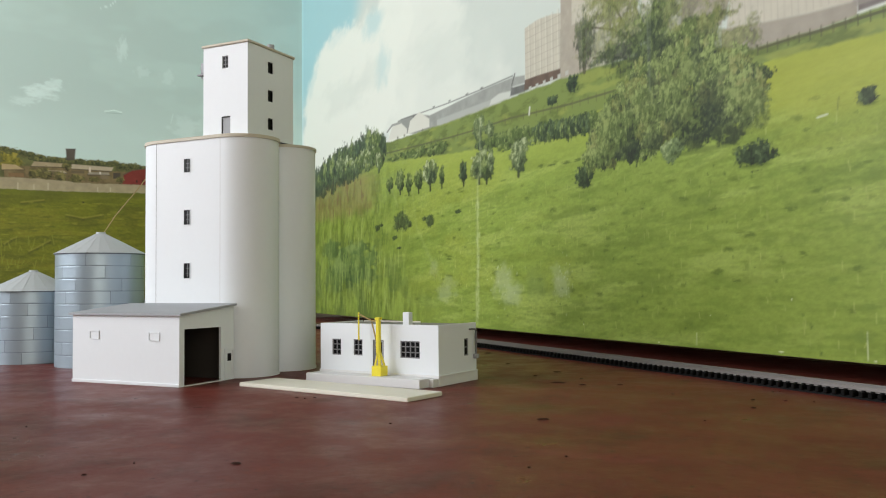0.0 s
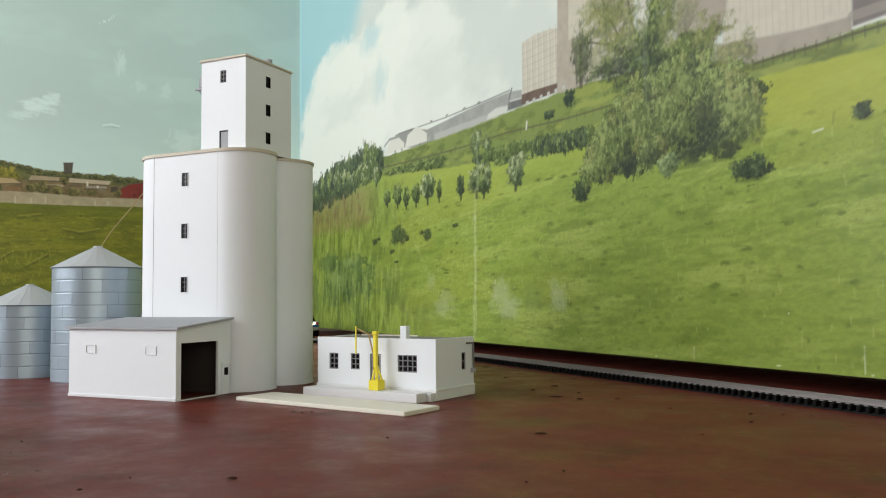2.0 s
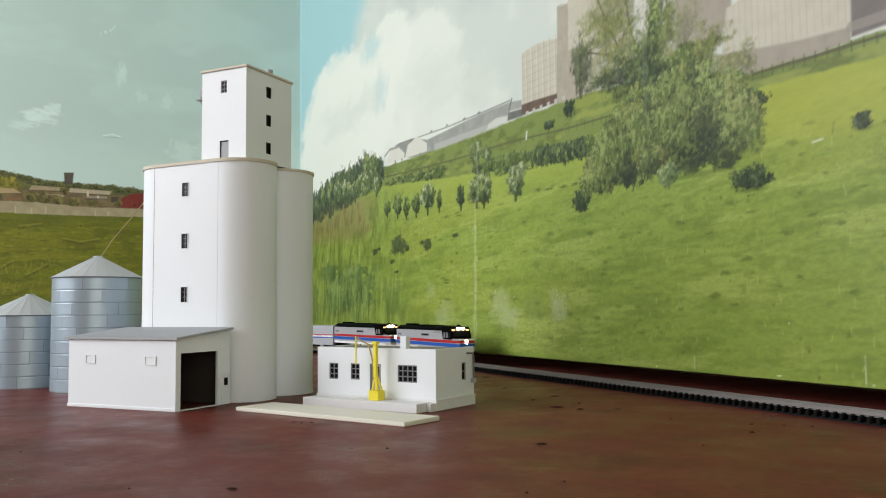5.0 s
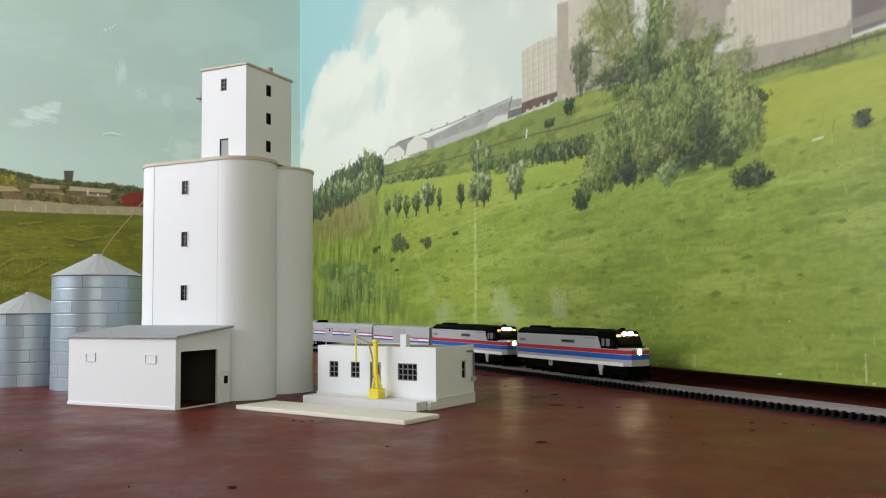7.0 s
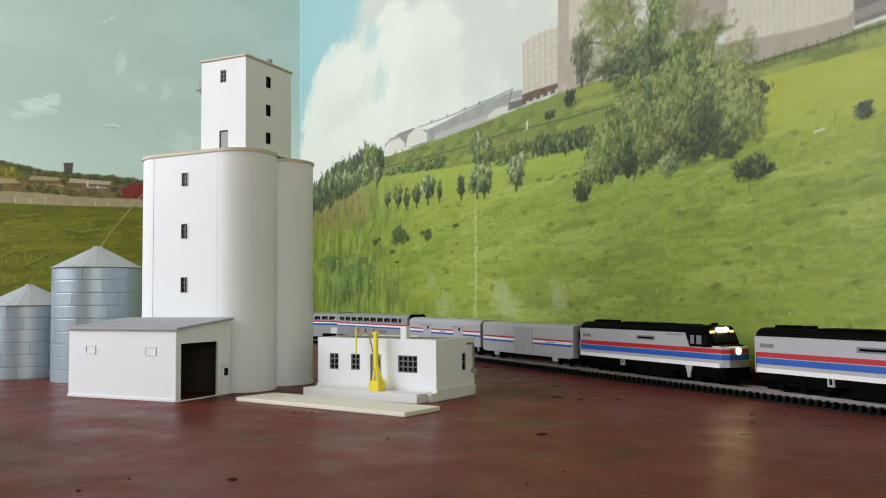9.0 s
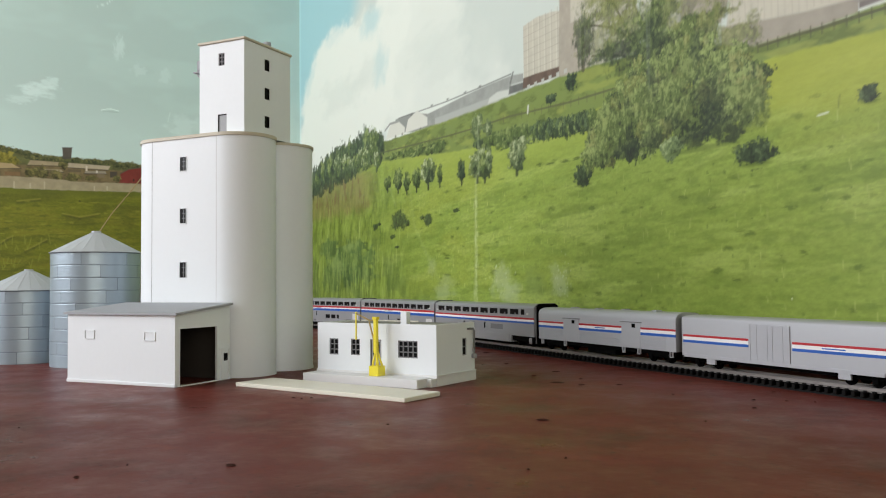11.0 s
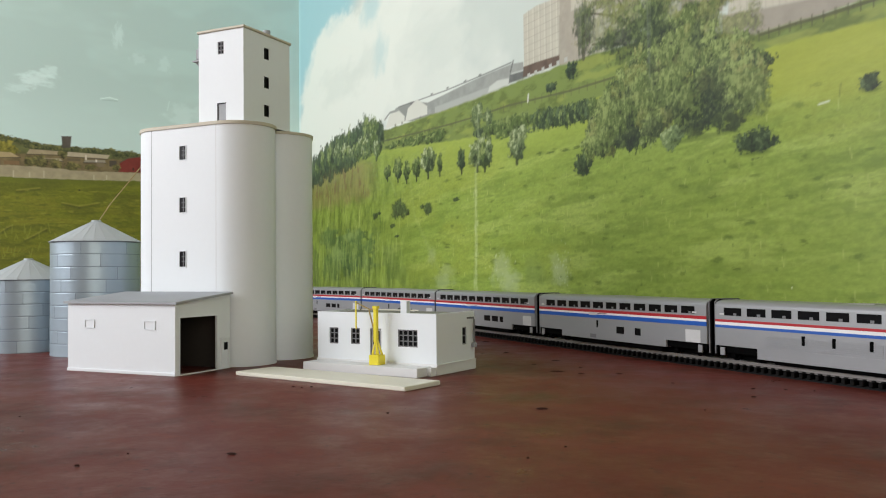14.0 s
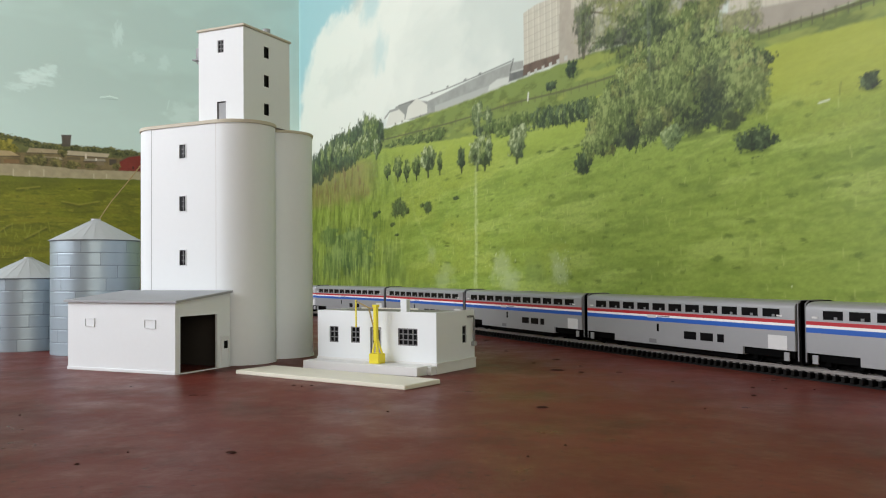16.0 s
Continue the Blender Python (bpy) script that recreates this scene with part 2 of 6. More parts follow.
# ---- buildings ----
def holed(sh, u0, u1, z0, z1, t0, t1, holes, axis):
    """A wall from u0 to u1 with rectangular holes, thick from t0 to t1; axis 'x' runs along x, 'y' along y."""
    us = sorted({u0, u1, *[h[i] for h in holes for i in (0, 1)]})
    zs = sorted({z0, z1, *[h[i] for h in holes for i in (2, 3)]})
    put = (lambda u, t, z: (u, t, z)) if axis == "x" else (lambda u, t, z: (t, u, z))

    def solid(i, j):
        if not (0 <= i < len(us) - 1 and 0 <= j < len(zs) - 1):
            return False
        a, b = (us[i] + us[i + 1]) / 2, (zs[j] + zs[j + 1]) / 2
        return not any(h[0] < a < h[1] and h[2] < b < h[3] for h in holes)

    for i in range(len(us) - 1):
        for j in range(len(zs) - 1):
            if not solid(i, j):
                continue
            a, b, c, d = us[i], us[i + 1], zs[j], zs[j + 1]
            for t in (t0, t1):
                sh.add([put(a, t, c), put(b, t, c), put(b, t, d), put(a, t, d)], [(0, 1, 2, 3)])
            for (di, dj), (p, q) in (((-1, 0), ((a, c), (a, d))), ((1, 0), ((b, c), (b, d))), ((0, -1), ((a, c), (b, c))), ((0, 1), ((a, d), (b, d)))):
                if not solid(i + di, j + dj):
                    sh.add([put(p[0], t0, p[1]), put(q[0], t0, q[1]), put(q[0], t1, q[1]), put(p[0], t1, p[1])], [(0, 1, 2, 3)])
    return sh


def window(parent, u0, u1, z0, z1, t, axis, cols, rows, inward=1, bar=0.45, frame_mat=None, edge=0.5):
    """A sunk window: dark pane and a frame with glazing bars, face at t."""
    put = (lambda sh, a, b, p, q, c, d: sh.box(a, b, min(p, q), max(p, q), c, d)) if axis == "x" else (lambda sh, a, b, p, q, c, d: sh.box(min(p, q), max(p, q), a, b, c, d))
    fr = Shape()
    p, q = t + 0.25 * inward, t + 0.7 * inward
    put(fr, u0, u0 + edge, p, q, z0, z1)
    put(fr, u1 - edge, u1, p, q, z0, z1)
    put(fr, u0 + edge, u1 - edge, p, q, z0, z0 + edge)
    put(fr, u0 + edge, u1 - edge, p, q, z1 - edge, z1)
    w = part("window", fr, frame_mat or MULLION, parent, "small sunk window with grey glazing bars")
    for k in range(1, cols):
        c = u0 + (u1 - u0) * k / cols
        part("glazing_bar", put(Shape(), c - bar / 2, c + bar / 2, p, q, z0 + edge, z1 - edge), frame_mat or MULLION, w)
    for k in range(1, rows):
        c = z0 + (z1 - z0) * k / rows
        part("glazing_bar", put(Shape(), u0 + edge, u1 - edge, p + 0.05 * inward, q - 0.05 * inward, c - bar / 2, c + bar / 2), frame_mat or MULLION, w)
    part("pane", put(Shape(), u0, u1, t + 0.8 * inward, t + 1.0 * inward, z0, z1), DARK, w)
    return w


def stadium(cx0, cx1, cy, r, n=28):
    right = [(cx1 + r * math.cos(a), cy + r * math.sin(a)) for a in np.linspace(-math.pi / 2, math.pi / 2, n)]
    left = [(cx0 + r * math.cos(a), cy + r * math.sin(a)) for a in np.linspace(math.pi / 2, 1.5 * math.pi, n)]
    return right + left


def make_elevator():
    # local x runs along the front wall, y into the depth; the origin lies where the flat front turns into the round end
    g = thing("grain_elevator", pose(-0.1227, 0.4571, 0, 0, 0, -25.5), "tall white model grain elevator with rounded silos and head house", "grain elevator")
    r, w, dd, z = 19.8, 46.3, 36.7, 131.4
    body = Shape()
    body.prism(stadium(-w, 0, r, r), 0, z)
    front = part("front_silo", body, WHITE, g, smooth=True)
    back = part("back_silo", Shape().prism(stadium(-w, 0, r + dd, r - 0.05), 0, z - 0.3), WHITE, g, smooth=True)
    part("front_roof_slab", Shape().prism(stadium(-w, 0, r, r + 0.7), z, z + 1.8), WHITE_SHADE, g, "thin cream roof edge", smooth=True)
    part("back_roof_slab", Shape().prism(stadium(-w, 0, r + dd, r + 0.65), z - 0.3, z + 1.2), WHITE_SHADE, g, "thin cream roof edge", smooth=True)
    part("base_course", Shape().prism(stadium(-w, 0, r, r + 0.35), 0, 1.3), WHITE, front, smooth=True)
    part("base_course", Shape().prism(stadium(-w, 0, r + dd, r + 0.3), 0, 1.3), WHITE, back, smooth=True)
    for x in (-w, -0.1):
        part("wall_seam", Shape().box(x - 0.12, x + 0.12, -0.06, 0.3, 1.5, z), MULLION if x < -1 else PANEL_GREY, front, "fine vertical joint line")
    for z0, z1 in ((113.6, 121.2), (84.3, 92.5), (54.3, 62.7)):
        silo_window(front, -25.6, -21.2, z0, z1)
    # head house
    hx, hy, hw, hd, top = 13.2, 7.0, 31.3, 42.2, 184.6
    base = z + 1.8
    head = thing_part("head_house", g)
    wall = Shape()
    fh = [(hx - 17.9, hx - 13.6, 171.6, 178.7), (hx - 18.3, hx - 12.1, base, 144.5)]
    sh_holes = [(hy + 18.0, hy + 22.6, a, b) for a, b in ((171.2, 177.7), (154.8, 161.4), (138.7, 145.3))]
    holed(wall, hx - hw, hx, base, top, hy, hy + 1.2, fh, "x")
    holed(wall, hy + 1.2, hy + hd, base, top, hx, hx - 1.2, sh_holes, "y")
    wall.box(hx - hw, hx - hw + 1.2, hy + 1.2, hy + hd, base, top).box(hx - hw + 1.2, hx - 1.2, hy + hd - 1.2, hy + hd, base, top)
    wl = part("wall", wall, WHITE, head)
    window(head, *fh[0], hy, "x", 2, 3)
    part("door", Shape().box(fh[1][0], fh[1][1], hy + 0.5, hy + 0.9, base, 144.5), DOOR_GREY, head, "grey sheet door")
    part("door_frame", Shape().box(fh[1][0] - 0.1, fh[1][0] + 0.5, hy + 0.1, hy + 0.5, base, 144.5).box(fh[1][0], fh[1][1], hy + 0.1, hy + 0.5, 143.9, 144.6), DARK, head)
    for h in sh_holes:
        window(head, *h, hx, "y", 1, 1, -1, frame_mat=DARK)
    part("roof", Shape().box(hx - hw - 0.9, hx + 0.9, hy - 0.9, hy + hd + 0.9, top, top + 1.4, 0.25), WHITE_SHADE, head, "thin cream roof edge")
    part("roof_vent", Shape().prism([(hx - 5 + 2.2 * math.cos(a), hy + 27 + 2.2 * math.sin(a)) for a in np.linspace(0, 5.9, 14)], top + 1.4, top + 5.4), ROOF_GREY, head, smooth=True)
    x0 = hx - hw
    arm = Shape().tube([(x0, hy + 3, 173), (x0 - 5.2, hy + 3, 170.6)], 0.45).tube([(x0, hy + 3, 165), (x0 - 4.6, hy + 3, 170)], 0.4)
    arm.box(x0 - 6.0, x0 - 0.1, hy + 1.5, hy + 5, 170, 170.8).box(x0 - 3.6, x0 - 0.1, hy + 1.6, hy + 4.6, 171, 177, 0.4).tube([(x0 - 2.4, hy + 3, 176.5), (x0 - 2.4, hy + 3, 181)], 0.35)
    part("wall_bracket", arm, ROOF_GREY, head, "small dark bracket with a box")
    # spout block on the far corner
    part("corner_block", Shape().box(-w - r - 0.9, -w - r + 0.8, r - 3, r + 1, 0, 44.5, 0.2), WHITE, g)
    return g


def thing_part(name, parent):
    o = new(name)
    o.empty_display_size = 0.005
    o.parent = parent
    return o


def silo_window(parent, u0, u1, z0, z1):
    w = part("window", Shape().box(u0, u1, -0.12, 0.05, z0, z1), DARK, parent, "narrow dark window with grey glazing bars")
    sh = Shape()
    for k in (1, 2):
        c = z0 + (z1 - z0) * k / 3
        sh.box(u0 + 1.6, u1 - 0.4, -0.28, -0.12, c - 0.18, c + 0.18)
    sh.box(u0 + 2.6, u0 + 3.0, -0.3, -0.12, z0 + 0.3, z1 - 0.3)
    part("glazing_bars", sh, MULLION, w)
    part("frame", Shape().box(u0 - 0.35, u0, -0.35, 0.05, z0 - 0.3, z1 + 0.3).box(u0 - 0.35, u1 + 0.3, -0.35, 0.05, z1, z1 + 0.35).box(u1, u1 + 0.3, -0.35, 0.05, z0 - 0.3, z1).box(u0, u1, -0.35, 0.05, z0 - 0.3, z0), WHITE, w)


def make_shed():
    g = thing("truck_shed", pose(-0.1318, 0.4156, 0, 0, 0, -25.5), "white model truck shed with grey roof and open doorway", "shed")
    w, d, h0, h1, t = 73.8, 41.0, 35.4, 39.2, 1.3
    base = 1.6
    fw = part("front_wall", Shape().box(-w, 0, 0, t, base, h0), WHITE, g)
    # fine clapboard lines
    n = 17
    for k in range(n):
        z0 = base + (h0 - base) * k / n
        z1 = base + (h0 - base) * (k + 1) / n - 0.12
        part("clapboard", Shape().add([(-w + 0.1, -0.04, z0), (-0.1, -0.04, z0), (-0.1, -0.02, z1), (-w + 0.1, -0.02, z1), (-w + 0.1, 0.1, z0), (-0.1, 0.1, z0)],
                                      [(0, 1, 2, 3), (0, 4, 5, 1)]), WHITE, fw)
    for u0, u1, z0, z1 in ((-60.8, -54.6, 23.0, 26.8), (-19.6, -12.9, 22.8, 26.6)):
        v = part("vent_hatch", Shape().box(u0, u1, -0.16, 0, z0, z1, 0.05), WHITE, g, "small white raised hatch")
        part("hatch_frame", Shape().box(u0 - 0.3, u0, -0.5, 0, z0 - 0.3, z1 + 0.3).box(u1, u1 + 0.3, -0.5, 0, z0 - 0.3, z1 + 0.3).box(u0, u1, -0.5, 0, z1, z1 + 0.3).box(u0, u1, -0.5, 0, z0 - 0.3, z0), WHITE, v)
    # end wall: sloping top above a holed part
    sh = Shape()
    door, small = (3.6, 30.8, 0.0, 28.4), (33.6, 39.6, 0.0, 16.2)
    holed(sh, t, d, 0, h0 - 1.2, 0, -t, [(3.6, 30.8, -1, 28.4)], "y")
    sh.add([(0, t, h0 - 1.2), (0, d, h0 - 1.2), (0, d, h1), (0, t, h0), (-t, t, h0 - 1.2), (-t, d, h0 - 1.2), (-t, d, h1), (-t, t, h0)], [(0, 1, 2, 3), (4, 7, 6, 5), (3, 2, 6, 7), (0, 3, 7, 4), (1, 5, 6, 2)])
    part("end_wall", sh, WHITE, g)
    part("far_end_wall", Shape().add([(x, y, z) for x in (-w, -w + t) for y, z in ((t, 0), (d, 0), (d, h1), (t, h0))], [(0, 1, 2, 3), (4, 7, 6, 5), (0, 4, 5, 1), (1, 5, 6, 2), (2, 6, 7, 3), (3, 7, 4, 0)]), WHITE, g)
    part("back_wall", Shape().box(-w + t, -t, d - t, d, 0, h1), INNER, g, "dark inner back wall")
    part("sill_board", Shape().box(-w - 0.3, 0.3, -0.5, 0.9, 0, base, 0.15), WHITE, g)
    part("door_sill", Shape().box(-t, 0.5, 3.7, 30.7, 0, 0.5), PORCH_GREY, g)
    part("inner_lining", Shape().box(-w + t + 0.1, -t - 0.1, t + 0.05, t + 0.3, 0, h0 - 1), INNER, g)
    dr = part("side_door", Shape().box(0, 0.25, 33.9, 39.3, 0.3, 15.8), WHITE, g, "white door with a tiny dark window")
    part("door_window", Shape().box(0.25, 0.4, 35.7, 38.6, 10.0, 14.0), DARK, dr)
    part("door_frame", Shape().box(0, 0.8, 33.2, 33.9, 0, 16.6).box(0, 0.8, 39.3, 40.0, 0, 16.6).box(0, 0.9, 33.9, 39.3, 15.8, 16.6), WHITE, dr)
    part("corner_post", Shape().box(-0.6, 0.35, -0.3, 1.0, base, h0), WHITE, g)
    o, th = 1.6, 1.2
    ro = Shape().add([(x, y, z) for x in (-w - o, o + 0.6) for y, z in ((-o, h0 - 0.15), (d - 0.1, h1 + 0.15), (d - 0.1, h1 + 0.15 + th), (-o, h0 - 0.15 + th))],
                     [(0, 1, 2, 3), (4, 7, 6, 5), (0, 4, 5, 1), (1, 5, 6, 2), (2, 6, 7, 3), (3, 7, 4, 0)])
    part("roof", ro, ROOF_GREY, g, "plain grey sloping roof sheet")
    return g


def make_house():
    g = thing("scale_house", pose(-0.0036, 0.4089, 0, 0, 0, -33.2), "small white flat-roofed model office with barred windows", "office building")
    w, d, h, p, t = 75.7, 35.5, 29.7, 5.3, 1.4
    holes = [(-67.6, -61.5, 13.1, 21.5), (-53.1, -47.2, 13.3, 21.6), (-40.5, -33.4, p, 21.7), (-23.0, -11.1, 13.1, 21.6)]
    side = [(23.7, 27.8, 13.1, 22.0)]
    sh = Shape()
    holed(sh, -w, 0, p, h, 0, t, holes, "x")
    part("front_wall", sh, WHITE, g)
    part("side_wall", holed(Shape(), t, d, p, h, 0, -t, side, "y"), WHITE, g)
    part("back_wall", Shape().box(-w, -t, d - t, d, p, h - 1.6), WHITE, g)
    part("far_side_wall", Shape().box(-w, -w + t, t, d - t, p, h), WHITE, g)
    part("plinth", Shape().box(-w - 0.5, 0.5, -0.5, d + 0.5, 0, p, 0.15), PORCH_GREY, g, "pale grey plinth")
    part("roof", Shape().box(-w + t, -t, t, d - 0.05, h - 1.58, h - 0.7), FLAT_ROOF, g, "flat olive-grey roof")
    part("roof_edge", Shape().tube([(-w + 3, d - 2, h - 0.3), (-34, d - 2, h - 0.3)], 0.4), CREAM, g)
    for hh, c, r in ((holes[0], 2, 3), (holes[1], 2, 3), (holes[3], 4, 3)):
        window(g, *hh, 0, "x", c, r, bar=0.5, edge=0.55)
    window(g, *side[0], 0, "y", 1, 2, -1, frame_mat=DOOR_GREY)
    dr = part("door", Shape().box(-40.0, -33.9, 0.6, 1.0, p, 21.3), DOOR_GREY, g, "grey door with a glazed upper half")
    part("door_frame", Shape().box(-40.5, -40.0, 0.2, 1.0, p, 21.7).box(-33.9, -33.4, 0.2, 1.0, p, 21.7).box(-40.0, -33.9, 0.2, 1.0, 21.3, 21.7), MULLION, dr)
    part("door_glass", Shape().box(-39.0, -34.9, 0.45, 0.6, 13.6, 20.5), DARK, dr)
    part("chimney", Shape().box(-26.5, -22.6, 7.0, 10.4, h - 0.7, 35.6, 0.2), WHITE, g)
    pipe = Shape().tube([(0.2, 28.3, 26.4), (1.3, 28.3, 26.6), (1.4, 32.2, 26.4), (1.4, 33.0, 25.4), (1.4, 33.0, 13)], 0.5, 8)
    part("drain_pipe", pipe, MULLION, g, "thin grey pipe", smooth=True)
    part("meter", Shape().box(0.2, 2.4, 31.8, 34.2, 11.3, 13.6, 0.3), ROOF_GREY, g)
    part("side_ledge", Shape().box(0.45, 1.0, 0, d, p - 0.5, p), PORCH_GREY, g)
    # loading step in front of the wall
    part("porch", Shape().box(-74.5, -2.4, -13.0, -0.6, 0, 4.4, 0.25), PORCH_GREY, g, "long pale grey loading step")
    part("porch_end_step", Shape().box(-2.3, 0.2, -5.0, -0.6, 0, 4.0, 0.2), PORCH_GREY, g)
    return g


def make_crane():
    g = thing("jib_crane", pose(-0.0036, 0.4089, 0.0044, 0, 0, -33.2), "small bright yellow model jib crane on a square base", "crane")
    x, y = -31.0, -6.4
    part("base_block", Shape().box(x - 3.1, x + 2.9, y - 3.0, y + 2.8, 0, 4.9, 0.25), YELLOW, g)
    for dx, dy in ((-1.7, -1.6), (1.7, -1.6), (-1.7, 1.6), (1.7, 1.6)):
        part("leg", Shape().tube([(x + dx, y + dy, 4.9), (x + dx * 0.1 - 0.5, y + dy * 0.2, 12.5), (x - 0.8 - dx * 0.12, y, 20)], 0.55, 6), YELLOW, g)
    part("mast", Shape().box(x - 1.8, x + 0.2, y - 1.0, y + 1.0, 11, 27.6, 0.25), YELLOW, g)
    part("mast_cap", Shape().box(x - 2.2, x + 0.6, y - 1.3, y + 1.3, 27.6, 29.0, 0.2), YELLOW, g)
    part("brace", Shape().tube([(x - 5.0, y, 26.8), (x - 1.2, y, 14.2)], 0.4, 6), TAN, g)
    part("jib", Shape().tube([(x - 1.0, y, 27.0), (x - 5.0, y, 27.3), (x - 13.4, y, 30.6)], 0.4, 6), TAN, g, "thin tan jib arm")
    part("hanging_rod", Shape().tube([(x - 13.4, y, 31.4), (x - 13.4, y, 17.4)], 0.42, 6), YELLOW, g)
    return g


def make_plate():
    g = part("weighing_plate", Shape().box(-107, 0, 0, 25.0, 0, 2.0, 0.3), CREAM)
    g.matrix_world = pose(-0.0165, 0.3552, 0, 0, 0, -36.2)
    return tagged(g, "thin cream plastic plate lying flat on the table", "plate")


def make_bin(x, y, r, wall, top, rings, turn, label):
    g = thing("grain_bin", pose(x * MM, y * MM, 0, 0, 0, turn), label, "grain bin", group="grain bins")
    h = wall / rings
    sheets = 6
    for k in range(rings):
        ring = thing_part("wall_ring", g)
        me = None
        for j in range(sheets):
            if me is None:
                sh, rows, cols = Shape(), 9, 9
                vs, fs = [], []
                for a in range(rows):
                    z = h * a / (rows - 1) * 0.972
                    rr = r + (0.10 if a % 2 else -0.10) if 0 < a < rows - 1 else r - 0.05
                    for b in range(cols):
                        ang = math.radians(60 * (b / (cols - 1)) * 0.993)
                        vs.append((rr * math.cos(ang), rr * math.sin(ang), z))
                for a in range(rows - 1):
                    for b in range(cols - 1):
                        q = a * cols + b
                        fs.append((q, q + 1, q + 1 + cols, q + cols))
                me = part("sheet", sh.add(vs, fs), GALV, ring, smooth=True)
                o = me
            else:
                o = me.copy()
                scene.collection.objects.link(o)
            o.matrix_local = pose(0, 0, k * h * MM, 0, 0, 60 * j + (31 if k % 2 else 0) + 7 * (k % 3))
    core = [(( r - 0.35) * math.cos(a), (r - 0.35) * math.sin(a)) for a in np.linspace(0, 2 * math.pi, 49)[:-1]]
    part("lining", Shape().prism(core, 0, wall), SEAM, g, smooth=True)
    rim = [((r + 0.5) * math.cos(a), (r + 0.5) * math.sin(a)) for a in np.linspace(0, 2 * math.pi, 49)[:-1]]
    part("eave_ring", Shape().prism(rim, wall - 0.6, wall + 0.1), SEAM, g, smooth=True)
    n = 24
    ro = Shape()
    R0, R1 = r + 1.3, 2.6
    for k in range(n):
        a0, a1 = 2 * math.pi * k / n, 2 * math.pi * (k + 1) / n
        ro.add([(R0 * math.cos(a0), R0 * math.sin(a0), wall + 0.1), (R0 * math.cos(a1), R0 * math.sin(a1), wall + 0.1), (R1 * math.cos(a1), R1 * math.sin(a1), top - 0.5), (R1 * math.cos(a0), R1 * math.sin(a0), top - 0.5)], [(0, 1, 2, 3)])
    part("roof_cone", ro, GALV_ROOF, g, "ribbed metal cone roof")
    ribs = Shape()
    for k in range(n):
        a = 2 * math.pi * k / n
        ribs.tube([(R0 * math.cos(a), R0 * math.sin(a), wall + 0.15), (R1 * math.cos(a), R1 * math.sin(a), top - 0.45)], 0.09, 4)
    tagged(part("roof_ribs", ribs, GALV_ROOF, g), kind="stuff")
    part("roof_cap", Shape().prism([(2.9 * math.cos(a), 2.9 * math.sin(a)) for a in np.linspace(0, 5.9, 16)], top - 0.6, top + 0.3), GALV_ROOF, g)
    return g


make_elevator()
make_shed()
make_house()
make_crane()
make_plate()
make_bin(-223.8, 545, 27.0, 71.2, 85.2, 9, 20, "tall blue-grey galvanised model grain bin with a cone roof")
make_bin(-282, 575, 28.5, 47.6, 61.6, 6, 43, "lower blue-grey galvanised model grain bin with a cone roof")
straw = part("straw", Shape().tube([(-222, 546, 85.6), (-217, 552, 97), (-208, 560, 112), (-199, 568, 128), (-192, 574, 143)], 0.36, 5), TAN)
tagged(straw, "thin dry straw leaning up from the bin roof", "straw")
# ---- train: local x forward, z from the rail top, near side at -y ----
def both(fn):
    for sgn in (-1, 1):
        fn(sgn)


def side_box(sh, x0, x1, half, out, z0, z1, sgn):
    a, b = sgn * (half - 0.3), sgn * (half + out)
    return sh.box(x0, x1, min(a, b), max(a, b), z0, z1)


def make_truck(parent, x, wheelbase, axles=2, half=6.6):
    t = thing_part("truck", parent)
    t.location = (x * MM, 0, 1.2 * MM)
    span = wheelbase / 2
    for sgn in (-1, 1):
        sh = Shape().box(-span - 3, span + 3, min(sgn * 5.6, sgn * half), max(sgn * 5.6, sgn * half), 3.0, 5.2, 0.2)
        for k in range(axles):
            c = -span + wheelbase * k / (axles - 1)
            sh.box(c - 1.5, c + 1.5, min(sgn * 5.8, sgn * (half + 0.5)), max(sgn * 5.8, sgn * (half + 0.5)), 1.6, 4.4, 0.2)
        part("side_frame", sh, BLACK, t)
    part("bolster", Shape().box(-2.5, 2.5, -5.6, 5.6, 3.0, 7.0), BLACK, t)
    for k in range(axles):
        c = -span + wheelbase * k / (axles - 1)
        part("wheelset", Shape().disc_y(c, 2.9, 2.9, -5.3, -4.2).disc_y(c, 2.9, 2.9, 4.2, 5.3).disc_y(c, 2.9, 0.7, -4.2, 4.2, 8), BLACK, t, smooth=True)


def car_section(half, z0, z1, rise, tuck=0.0):
    """Cross-section (y, z) of a carriage body with a rounded roof."""
    pts = [(-half + tuck, z0), (half - tuck, z0), (half, z0 + 2.0)]
    for a in np.linspace(0, math.pi, 15):
        y = half * math.copysign(abs(math.cos(a)) ** 0.55, math.cos(a))
        pts.append((y, z1 + rise * math.sin(a) ** 0.9))
    pts.append((-half, z0 + 2.0))
    return pts


def coupler(parent, x):
    s = 1 if x > 0 else -1
    part("coupler", Shape().box(min(x, x + s * 3.0), max(x, x + s * 3.0), -0.9, 0.9, 3.2, 4.8, 0.2), BLACK, parent)


def stripes(parent, x0, x1, half, bands, sgn):
    for mat, z0, z1 in bands:
        part("stripe", side_box(Shape(), x0, x1, half, 0.12, z0, z1, sgn), mat, parent)


